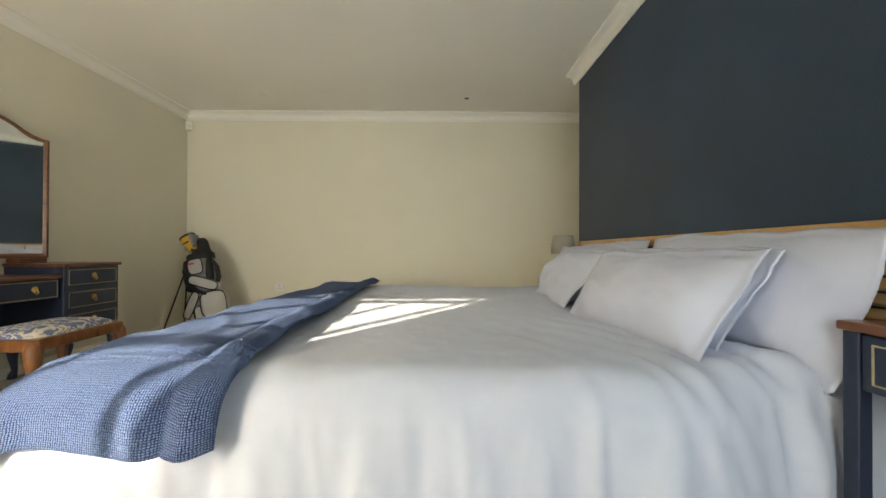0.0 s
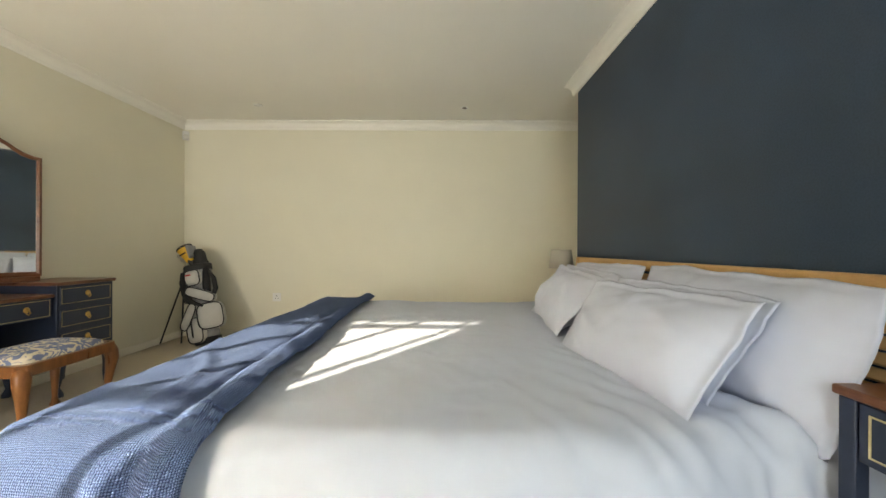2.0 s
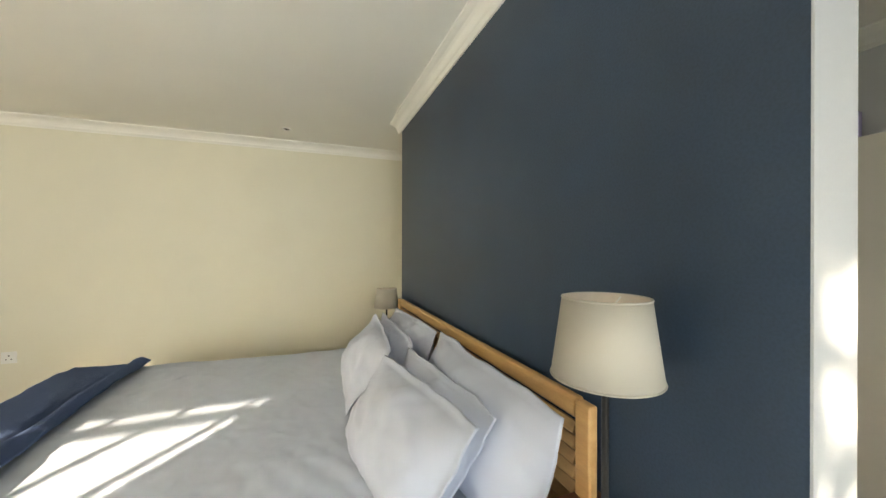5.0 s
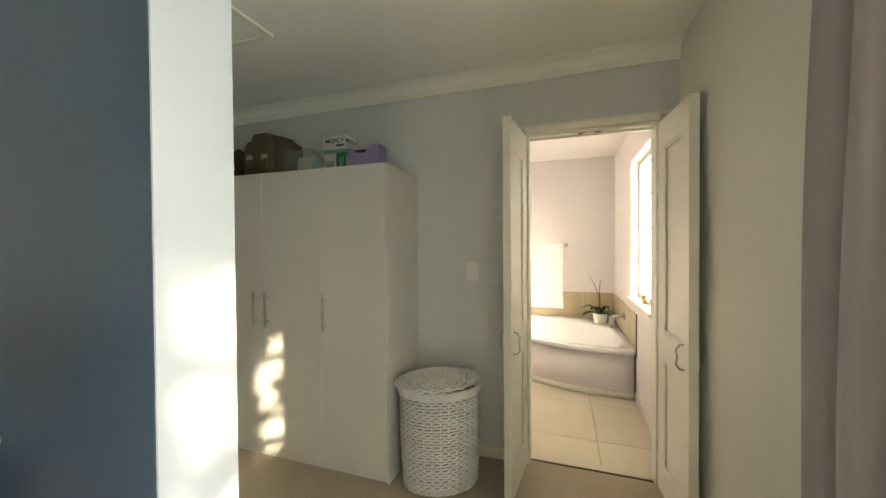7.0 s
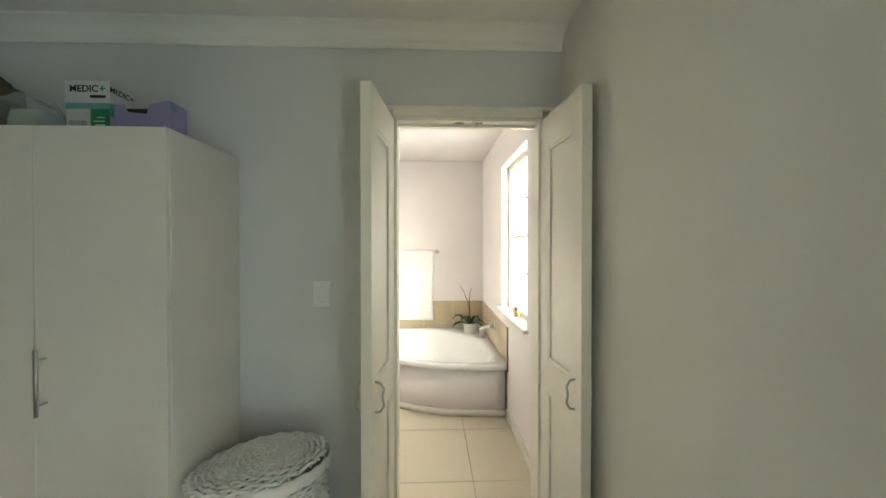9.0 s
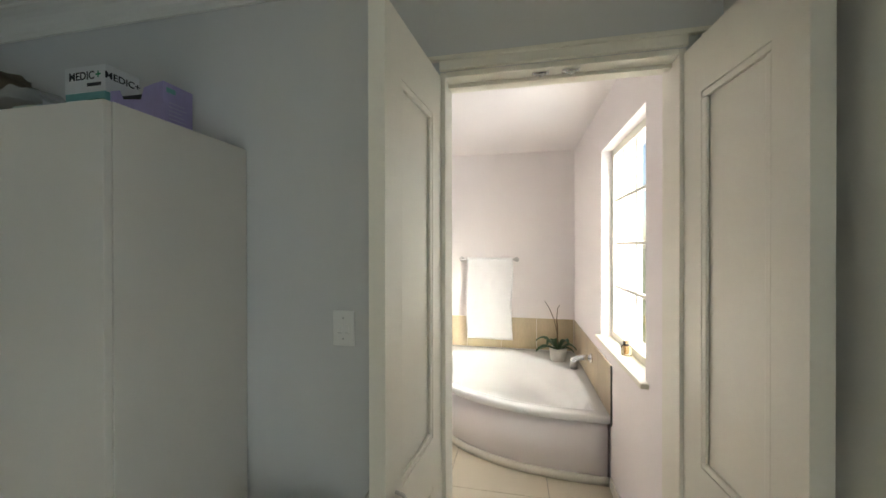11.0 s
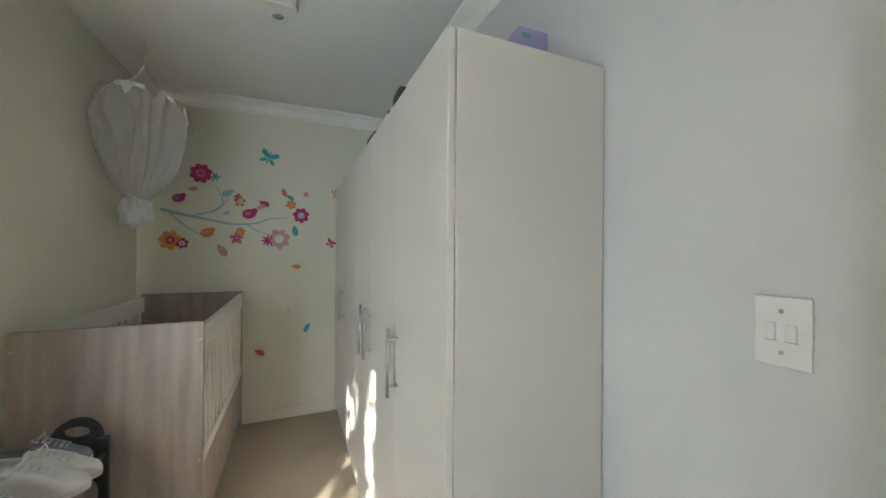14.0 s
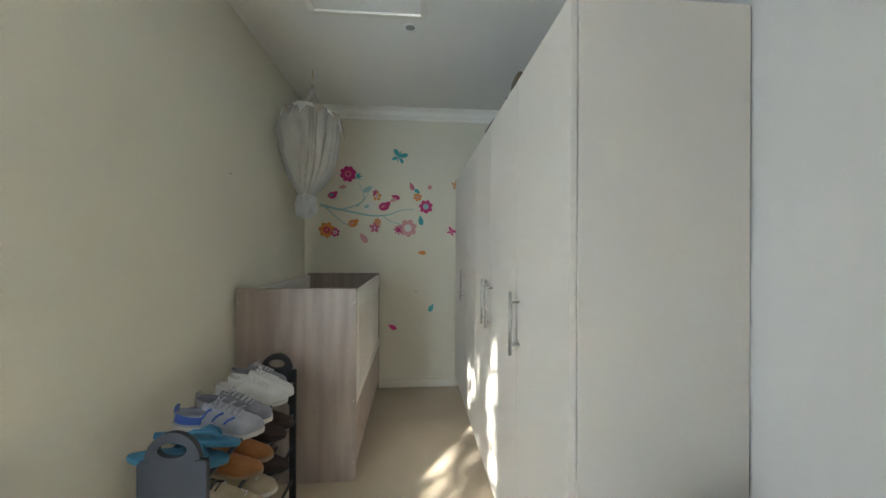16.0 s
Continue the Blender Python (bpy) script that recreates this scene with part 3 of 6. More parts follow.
def cover_point(s, t):
    """s runs along the bed from head to foot, t across it; past the edges they go down the sides."""
    x, z, ox, oy = s, None, 0.0, 0.0
    y = t
    drop = 0.0

    def over(d):
        if d <= 0:
            return 0.0, 0.0
        if d < R * math.pi / 2:
            a = d / R
            return R * math.sin(a), R * (1 - math.cos(a))
        return R + 0.10 * (d - R * math.pi / 2), R + (d - R * math.pi / 2) * 0.995
    k = max(0.0, min(1.0, (s + 2.62) / 0.45))
    yb = YB0 + 0.105 * k * k * (3 - 2 * k)
    dn, dzn = over((yb + R) - t)
    df, dzf = over(t - (YB1 - R))
    dx, dzx = over((XB0 + R) - s)
    yy = min(max(t, yb + R), YB1 - R) - dn + df
    xx = max(s, XB0 + R) - dx
    dz = dzn + dzf + dzx
    h = bed_height(xx, yy) - dz
    return xx, yy, h, dn + df, dx, dz


def cover_fn(u, v):
    s = -1.96 + (-4.52 + 1.96) * u
    t = 1.08 + (4.15 - 1.08) * v
    x, y, z, e, f, dz = cover_point(s, t)
    near = max(0.0, min(1.0, (s + 2.55) / 0.5))
    pull = max(0.0, 1 - abs(t - 1.75) / 0.45) * near
    z += 0.016 * pull * math.sin(42 * s + 14 * t + 2.5 * fbm(s * 3, t * 3, 1.0))
    z += 0.0035 * math.sin(10 * (s - 0.6 * t) + 3 * fbm(s * 2, t * 2, 7)) * max(0, 1 - abs(s + 2.7) / 0.7)
    rid = 1 - abs(fbm(s * 2.3 + 0.8 * t, t * 4.2 - 0.5 * s, 21.0))
    rid2 = 1 - abs(fbm(s * 6.0 + t, t * 7.0, 33.0))
    z += 0.006 * max(0.0, rid - 0.72) / 0.28 * (0.2 + 0.8 * near) + 0.0022 * max(0.0, rid2 - 0.6) / 0.4
    tug = max(0.0, 1 - abs(s + 2.35) / 0.62) * max(0.0, 1 - max(0.0, t - 1.5) / 1.1)
    z += 0.011 * tug * math.sin(55 * (s + 0.55 * t) + 4.0 * fbm(s * 4, t * 2.5, 17.0)) * (0.55 + 0.45 * fbm(s * 3, t * 3, 19.0))
    if t < YB0 + R + 0.1 * near:
        k = min(1.0, dz / 0.25)
        amp = 0.006 + 0.022 * near
        rs = 1 - abs(fbm(s * 5.5, z * 1.5 + 3, 41.0))
        y -= k * 0.022 * max(0.0, rs - 0.55) / 0.45
        y += k * (amp * math.sin(30 * s + 5 * z + 3.0 * fbm(s * 2, z * 2, 3)) + 0.02 * fbm(s * 2.2, z * 1.4, 9)) - 0.01 * k
    if s < XB0 + R:
        x += min(1.0, dz / 0.25) * 0.014 * math.sin(22 * t + 2 * z)
    return (x, y, max(z, 0.06), s, t)


lone("duvet", sheet(cover_fn, 250, 260), LINEN, "rumpled white duvet spread over the bed, hanging down its sides", "duvet", True)


def throw_fn(u, v):
    s0 = -3.57 + 0.03 * math.sin(5 * v + 1) + 0.012 * fbm(v * 6, 1.0)
    s = s0 + (-4.38 - s0) * u
    t0 = 1.405 - 0.02 * u
    t = t0 + (3.64 + 0.02 * u - t0) * v
    x, y, z, e, f, dz = cover_point(s, t)
    ridge = 0.034 * max(0.0, math.sin(21 * (s + 0.30 * t) + 2.6 * fbm(s * 2, t * 1.5, 4))) ** 3 * (0.4 + 0.6 * abs(fbm(t * 1.3, s * 1.3, 12)))
    edge = 0.026 * math.exp(-((u - 0.055) / 0.040) ** 2) - 0.016 * math.exp(-((u - 0.135 - 0.01 * math.sin(6 * v)) / 0.022) ** 2)
    lift = 0.024 + edge + ridge * 0.55 + 0.008 * fbm(s * 5, t * 5, 8)
    if t < YB0 + R:
        return (x, y - lift - 0.012, z + 0.006 - 0.02 * math.sin(9 * u) * min(1, dz / 0.2), s, t)
    if s < XB0 + R:
        return (x - lift, y, z + 0.008, s, t)
    return (x, y, z + lift, s, t)


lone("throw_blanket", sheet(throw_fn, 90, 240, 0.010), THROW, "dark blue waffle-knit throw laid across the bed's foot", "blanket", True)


def pillow(m, w, h, thick, seed, label, flange=0.035):
    rnd = random.Random(seed)
    o = rnd.uniform(0, 50)
    bm = bmesh.new()
    nu, nv = 64, 40
    for side in (1, -1):
        def fn(u, v):
            a, b = 2 * u - 1, 2 * v - 1
            fu, fv = (w / 2 + flange) / (w / 2), (h / 2 + flange) / (h / 2)
            A, B = abs(a) * fu, abs(b) * fv
            core = (max(0.0, 1 - A ** 2.2) * max(0.0, 1 - B ** 2.0)) ** 0.72 * (1 - 0.22 * b) if A < 1 and B < 1 else 0.0
            x = a * (w / 2 + flange) * (1 - 0.045 * (1 - b * b) * abs(a) ** 3)
            y = b * (h / 2 + flange) * (1 - 0.075 * (1 - a * a) * abs(b) ** 3)
            x *= 1 - 0.09 * max(0.0, -b)
            x += 0.014 * fbm(b * 1.8 + o, 3.0, 2.0) * abs(a) ** 3 * math.copysign(1, a)
            y += 0.009 * fbm(a * 2.6 + o, 7.0, 1.0) * abs(b) ** 3
            droop = -0.022 * abs(a) ** 3 * max(0.0, b) ** 2
            common = 0.022 * fbm(x * 2.2 + o, y * 2.2 + 4, 1.0) + 0.0025 * fbm(x * 8 + o, y * 8, 2.0)
            own = (0.014 * fbm(x * 5 + o, y * 5, 5.0 * side) + 0.012 * max(0.0, 0.8 - 2.2 * abs(fbm(x * 3 + 2 * y + o, y * 4, 9.0 * side)))) * min(1.0, core * 1.6)
            pull = 0.0
            for cx, cy in ((-1, -1), (-1, 1), (1, -1), (1, 1)):
                ang = math.atan2(b - 0.9 * cy, a - 0.9 * cx)
                near = math.hypot((a - cx) * w, (b - cy) * h)
                pull += math.sin(9 * ang + o + 3 * cx) * math.exp(-(near / 0.17) ** 2)
            crease = 0.007 * pull * min(1.0, core * 2.5)
            seam = 0.004 * math.sin(46 * x + 6 * fbm(x * 5, o, 1)) * math.exp(-((B - 0.90) / 0.10) ** 2) * side * max(0.0, 1 - A * A)
            rim = 0.0 if max(abs(a), abs(b)) > 0.999 else 0.002
            return (x, y + droop, side * (thick * core * 0.5 + rim) + common + seam + side * (own + crease), x, y)
        sheet(fn, nu, nv, bm=bm)
    bm.verts.ensure_lookup_table()
    bmesh.ops.remove_doubles(bm, verts=[v for v in bm.verts if v.is_boundary], dist=0.0005)
    bmesh.ops.recalc_face_normals(bm, faces=bm.faces[:])
    ob = lone("pillow", bm, LINENP, label, "pillow", True, "pillows against the headboard")
    ob.matrix_world = m
    return ob


def lean(x, y, z, tilt, turn=0, roll=0):
    """A pillow standing on its long edge, its front to -x, leaning back by tilt degrees."""
    return pose(x, y, z) @ pose(0, 0, 0, 0, 0, turn) @ pose(0, 0, 0, 0, tilt, 0) @ pose(0, 0, 0, 90, 0, -90) @ pose(0, 0, 0, 0, 0, roll)


pillow(lean(-2.052, 2.030, 0.722, 14, 0, -1), 0.94, 0.405, 0.24, 1, "large soft white pillow upright against the pine headboard", 0.022)
pillow(lean(-2.055, 2.980, 0.718, 15, 1, 1), 0.88, 0.390, 0.25, 2, "large white pillow upright behind the others", 0.022)
pillow(lean(-2.222, 2.075, 0.712, 27, 2, 1), 0.73, 0.345, 0.15, 3, "white pillow leaning between two others", 0.022)
pillow(lean(-2.210, 2.890, 0.722, 26, -1, -1), 0.76, 0.350, 0.15, 4, "white pillow leaning behind the front one", 0.022)
pillow(lean(-2.335, 2.035, 0.702, 34, 5, 2), 0.73, 0.345, 0.18, 5, "white cotton pillow lying slanted in front", 0.034)
pillow(lean(-2.320, 2.860, 0.718, 34, -3, -2), 0.76, 0.350, 0.18, 6, "white cotton pillow slanted at the bed's far side", 0.034)


# ---- bedside tables and lamps ----
def nightstand(m, label, drop=0.0):
    th = thing("nightstand", label, "bedside table", m, "bedside tables")
    part("tabletop", box(-0.226, 0.0, -0.21, 0.21, 0.668 - drop, 0.691 - drop, 0.006, seg=3), MAHOG, th, "reddish-brown polished wood top")
    for x in (-0.205, -0.02):
        for y in (-0.18, 0.18):
            part("leg", box(x - 0.017, x + 0.017, y - 0.017, y + 0.017, 0, 0.668 - drop, 0.003), NAVY, th)
    part("apron", box(-0.21, -0.012, -0.185, -0.165, 0.53 - drop, 0.667 - drop), NAVY, th)
    part("apron", box(-0.21, -0.012, 0.165, 0.185, 0.53 - drop, 0.667 - drop), NAVY, th)
    part("back_panel", box(-0.02, -0.008, -0.165, 0.165, 0.53 - drop, 0.667 - drop), NAVY, th)
    d = part("drawer", box(-0.218, -0.04, -0.160, 0.160, 0.535 - drop, 0.664 - drop, 0.003), NAVY, th)
    bm = bmesh.new()
    for a in ((-0.14, 0.14, 0.642 - drop, 0.646 - drop), (-0.14, 0.14, 0.553 - drop, 0.557 - drop), (-0.14, -0.136, 0.557 - drop, 0.642 - drop), (0.136, 0.14, 0.557 - drop, 0.642 - drop)):
        box(-0.2200, -0.2175, a[0], a[1], a[2], a[3], bm=bm)
    part("inlay_line", bm, GOLDLINE, d, "thin gold painted line")
    part("knob", tube([(-0.218, 0, 0.60 - drop), (-0.232, 0, 0.60 - drop), (-0.240, 0, 0.60 - drop), (-0.248, 0, 0.60 - drop)], [0.006, 0.006, 0.014, 0.008], 14), BRASS, d, "round brass knob", True)
    part("lower_shelf", box(-0.20, -0.012, -0.17, 0.17, 0.14, 0.158, 0.003), MAHOG, th)
    return th


nightstand(pose(XD - 0.004, 1.376, 0), "narrow navy bedside table with a brown wooden top beside the bed")
nightstand(pose(XD - 0.004, 3.99, 0), "low navy bedside table with a brown top past the bed", 0.211)


def table_lamp(m, label, top=0.550, k=1.0):
    th = thing("table_lamp", label, "table lamp", m, "bedside lamps")
    part("base", lathe([(0.0005, 0.0), (0.052, 0.0), (0.054, 0.006), (0.050, 0.012), (0.018, 0.018), (0.010, 0.03), (0.0075, 0.06)], 32), BLACKM, th, "round black metal base", True)
    part("pole", lathe([(0.0075, 0.05), (0.0075, top - 0.15), (0.011, top - 0.145), (0.011, top - 0.107), (0.0005, top - 0.106)], 20), BLACKM, th, "slim black metal pole", True)
    z0, z1, r0, r1 = top - 0.145 * k, top, 0.097 * k, 0.077 * k
    sh = part("shade", lathe([(r0, z0), (r1, z1), (r1 - 0.003, z1), (r0 - 0.003, z0)], 56, close=True), [SHADE, SHADEIN], th, "tapered cream fabric shade", True)
    for p in sh.data.polygons:
        c = p.center
        if math.hypot(c.x, c.y) < (r0 + (r1 - r0) * (c.z - z0) / (z1 - z0)) - 0.0017:
            p.material_index = 1
    for r, z in ((r0, z0), (r1, z1)):
        part("trim_ring", tube([(r * math.cos(a), r * math.sin(a), z) for a in (2 * math.pi * i / 56 for i in range(56))], 0.0022, 6, closed=True), SHADE, sh, smooth=True)
    bm = bmesh.new()
    for i in range(3):
        a = 2.1 * i + 0.4
        tube([(0.012 * math.cos(a), 0.012 * math.sin(a), z1 - 0.03), ((r1 - 0.003) * math.cos(a), (r1 - 0.003) * math.sin(a), z1 - 0.006)], 0.0014, 6, bm=bm)
    part("shade_carrier", bm, PLASTIC, sh)
    part("cord", tube([(0.045, -0.02, 0.006), (0.05, -0.12, 0.006), (0.055, -0.215, 0.006), (0.058, -0.232, -0.02), (0.06, -0.225, -0.15), (0.085, -0.12, -0.35), (0.10, 0.02, 6e-3 - m.translation.z)], 0.003, 6), BLACKM, th, "thin black cord", True)
    part("bulb", lathe([(0.0005, top - 0.012), (0.012, top - 0.017), (0.020, top - 0.037), (0.020, top - 0.057), (0.012, top - 0.087), (0.010, top - 0.107)], 20), PLASTIC, th, "frosted white unlit bulb", True)
    return th


table_lamp(pose(-2.048, 1.376, 0.691), "unlit bedside lamp with a cream shade and black stem", 0.549, 1.085)
table_lamp(pose(-1.995, 3.83, 0.48), "unlit bedside lamp with a cream shade past the bed", 0.514, 1.085)


# ---- dressing table, mirror, stool ----
table = thing("dressing_table", "navy dressing table with a brown top and brass drawer pulls", "dressing table", pose(0, 2.75, 0))


def drop_pull(x, y, z, parent):
    h = part("handle", lathe([(0.0005, -0.004), (0.016, -0.004), (0.019, 0.0), (0.012, 0.004), (0.0005, 0.005)], 14), BRASS, parent, "ornate brass drop handle", True)
    h.matrix_basis = pose(x, y, z, 0, 90, 0)
    r = part("drop", tube([(x + 0.006, y - 0.004, z), (x + 0.012, y - 0.011, z - 0.018), (x + 0.012, y, z - 0.030), (x + 0.012, y + 0.011, z - 0.018), (x + 0.006, y + 0.004, z)], 0.0035, 8), BRASS, h, smooth=True)
    r.matrix_parent_inverse = h.matrix_basis.inverted()


FX = -5.552
for s in (1, -1):
    y0, y1 = sorted((s * 0.318, s * 0.712))
    part("pedestal", box(XL + 0.016, FX, y0, y1, 0.255, 0.744, 0.004), NAVY, table)
    part("tabletop", box(XL + 0.016, FX + 0.018, y0 - 0.012, y1 + 0.012, 0.744, 0.767, 0.007, seg=3), MAHOG, table, "polished brown wood top")
    for k in range(3):
        z0, z1 = 0.612 - 0.152 * k, 0.732 - 0.142 * k - 0.010 * k
        d = part("drawer", box(FX - 0.02, FX + 0.006, y0 + 0.018, y1 - 0.018, z0, z0 + 0.118, 0.003), NAVY, table)
        bm = bmesh.new()
        a, b, c, e = y0 + 0.026, y1 - 0.026, z0 + 0.008, z0 + 0.110
        for q in ((a, b, e - 0.003, e), (a, b, c, c + 0.003), (a, a + 0.003, c, e), (b - 0.003, b, c, e)):
            box(FX + 0.0055, FX + 0.0072, *q, bm=bm)
        part("inlay_line", bm, GOLDLINE, d, "thin gold painted line")
        drop_pull(FX + 0.008, (y0 + y1) / 2, z0 + 0.066, d)
    for x in (XL + 0.06, FX - 0.03):
        for y in (y0 + 0.03, y1 - 0.03):
            o = 0.012 if x > -5.7 else -0.012
            part("leg", tube([(x, y, 0.262), (x + o * 1.6, y, 0.215), (x + o, y, 0.13), (x, y, 0.06), (x + o * 1.2, y, 0.02), (x + o * 1.4, y, 0.0)], [0.032, 0.034, 0.022, 0.015, 0.022, 0.024], 12), NAVY, table, smooth=True)
part("centre_top", box(XL + 0.016, FX + 0.004, -0.306, 0.306, 0.672, 0.694, 0.006), MAHOG, table, "lower brown wood top of the kneehole")
cd = part("drawer", box(FX - 0.30, FX - 0.012, -0.30, 0.30, 0.545, 0.668, 0.003), NAVY, table)
bm = bmesh.new()
for q in ((-0.29, 0.29, 0.656, 0.659), (-0.29, 0.29, 0.553, 0.556), (-0.29, -0.287, 0.553, 0.659), (0.287, 0.29, 0.553, 0.659)):
    box(FX - 0.0125, FX - 0.0108, *q, bm=bm)
part("inlay_line", bm, GOLDLINE, cd, "thin gold painted line")
for y in (-0.16, 0.16):
    drop_pull(FX - 0.010, y, 0.612, cd)
part("back_panel", box(XL + 0.016, XL + 0.03, -0.312, 0.312, 0.30, 0.67), NAVY, table)

mirror = thing("mirror", "three-part arched mirror in brown frames on the dressing table", "mirror", pose(-5.94, 2.75, 0))


def mirror_panel(m, outline, label):
    """A framed glass in the plane of y and z, its face to +x."""
    cy = sum(p[0] for p in outline) / len(outline)
    y0, y1 = min(p[0] for p in outline), max(p[0] for p in outline)
    ky = (y1 - y0 - 0.052) / (y1 - y0)
    mid = (y0 + y1) / 2
    inner = [(mid + (a - mid) * ky, 0.832 + (b - 0.800) * 0.938) for a, b in outline]
    bm = bmesh.new()
    rings = []
    for x, loop in ((-0.006, outline), (0.010, outline), (0.016, [((a + c) / 2, (b + d) / 2) for (a, b), (c, d) in zip(outline, inner)]), (0.008, inner), (-0.006, inner)):
        rings.append([bm.verts.new((x, a, b)) for a, b in loop])
    n = len(outline)
    for r0, r1 in zip(rings, rings[1:] + rings[:1]):
        for k in range(n):
            bm.faces.new((r0[k], r0[(k + 1) % n], r1[(k + 1) % n], r1[k]))
    bmesh.ops.recalc_face_normals(bm, faces=bm.faces[:])
    f = part("frame", bm, MAHOG, mirror, "brown moulded wooden frame")
    g_ = part("glass", prism(inner, "x", -0.003, 0.003), MIRROR, f, label)
    f.matrix_basis = m


WING = [(0.0, 0.800), (0.36, 0.800), (0.36, 1.609), (0.325, 1.613), (0.280, 1.628), (0.240, 1.652), (0.205, 1.680), (0.160, 1.706), (0.105, 1.728), (0.05, 1.740), (0.0, 1.744)]
mirror_panel(pose(0, 0.11, 0, 0, 0, -24.6), WING, "mirror glass of the folded wing")
mirror_panel(pose(0, -0.11, 0, 0, 0, 24.6), [(-a, b) for a, b in WING], "mirror glass of the folded wing")
mirror_panel(Matrix(), [(-0.108, 0.800), (0.108, 0.800), (0.108, 1.744), (0.06, 1.765), (0.0, 1.775), (-0.06, 1.765), (-0.108, 1.744)], "mirror glass of the middle panel")
part("foot_bar", box(-0.01, 0.03, -0.115, 0.115, 0.767, 0.802, 0.004), MAHOG, mirror)
part("foot_bar", box(0.05, 0.145, 0.28, 0.44, 0.767, 0.800, 0.004), MAHOG, mirror)

DAMASK = mat("damask_fabric", (0.66, 0.60, 0.48), 0.9, 0.05, 8, 0.3, 400)
nt = DAMASK.node_tree
tc = nt.nodes.new("ShaderNodeTexCoord")
w = nt.nodes.new("ShaderNodeTexNoise")
w.inputs["Scale"].default_value, w.inputs["Detail"].default_value, w.inputs["Distortion"].default_value = 17.0, 1.0, 2.2
nt.links.new(tc.outputs["Object"], w.inputs["Vector"])
cr = nt.nodes.new("ShaderNodeValToRGB")
cr.color_ramp.elements[0].position, cr.color_ramp.elements[1].position = 0.50, 0.53
nt.links.new(w.outputs["Fac"], cr.inputs[0])
mx = nt.nodes.new("ShaderNodeMix")
mx.data_type = "RGBA"
mx.inputs[6].default_value = (0.15, 0.19, 0.33, 1)
bs = nt.nodes["Principled BSDF"]
nt.links.new(bs.inputs["Base Color"].links[0].from_socket, mx.inputs[7])
nt.links.new(cr.outputs[0], mx.inputs["Factor"])
nt.links.new(mx.outputs[2], bs.inputs["Base Color"])

stool = thing("dressing_stool", "brown wooden stool with cabriole legs and damask seat", "stool", pose(-5.30, 2.755, 0))
oct_ = [(-0.20, -0.235), (-0.175, -0.262), (0.175, -0.262), (0.205, -0.235), (0.205, 0.235), (0.175, 0.262), (-0.175, 0.262), (-0.20, 0.235)]
part("seat_rail", prism(oct_, "z", 0.345, 0.405, bevel=0.005), OAKL, stool, "warm brown wooden seat frame")


def seat_fn(u, v):
    a, b = 2 * u - 1, 2 * v - 1
    k = max(0.0, (1 - abs(a) ** 4)) ** 0.5 * max(0.0, (1 - abs(b) ** 4)) ** 0.5
    c = 1 - 0.10 * (abs(a) * abs(b)) ** 4
    return (a * 0.182 * c, b * 0.238 * c, 0.402 + 0.048 * k, a, b)


part("cushion", sheet(seat_fn, 24, 28), DAMASK, stool, "blue and cream damask upholstery", True)
for sx in (-1, 1):
    for sy in (-1, 1):
        d = Vector((sx, sy, 0)).normalized()
        base = Vector((sx * 0.165, sy * 0.225, 0))
        prof = [(0.0, 0.385, 0.034), (0.018, 0.345, 0.037), (0.024, 0.30, 0.034), (0.014, 0.22, 0.024), (0.002, 0.13, 0.017), (0.0, 0.06, 0.014), (0.010, 0.025, 0.018), (0.018, 0.014, 0.026), (0.018, 0.0, 0.026)]
        part("leg", tube([base + d * a + Vector((0, 0, z)) for a, z, _ in prof], [r for *_, r in prof], 14), OAKL, stool, "curved cabriole leg with a pad foot", True)

# ---- golf bag ----
BAGW = mat("white_golf_bag_fabric", (0.50, 0.49, 0.46), 0.6, 0.06, 12, 0.2, 200)
BAGB = mat("black_nylon", (0.012, 0.012, 0.013), 0.6, 0.1, 12, 0.2, 200)
BAGG = mat("grey_bag_panel", (0.25, 0.25, 0.255), 0.65, 0.06, 12, 0.2, 200)
YELLOW = mat("yellow_head_cover", (0.75, 0.42, 0.03), 0.5, 0.08, 12, 0.1, 100)
bag = thing("golf_bag", "white and black golf stand bag leaning in the corner", "golf bag", pose(-5.40, 4.36, 0.0) @ pose(0, 0, 0, -6, -13, 0) @ Matrix.Scale(1.11, 4))
part("base", lathe([(0.0005, 0.022), (0.105, 0.022), (0.112, 0.035), (0.108, 0.075), (0.098, 0.080)], 28, sx=1.05, sy=0.85), BAGB, bag, "black moulded base", True)
part("body", lathe([(0.0005, 0.075), (0.098, 0.076), (0.100, 0.12), (0.090, 0.30), (0.092, 0.50), (0.104, 0.68), (0.108, 0.74), (0.100, 0.745), (0.09, 0.70), (0.0005, 0.69)], 32, sx=1.05, sy=0.85), BAGG, bag, "grey nylon bag body", True)
part("top_cuff", lathe([(0.109, 0.70), (0.114, 0.705), (0.114, 0.752), (0.106, 0.760), (0.100, 0.752), (0.100, 0.70)], 32, sx=1.05, sy=0.85, close=True), BAGB, bag, "black padded cuff", True)


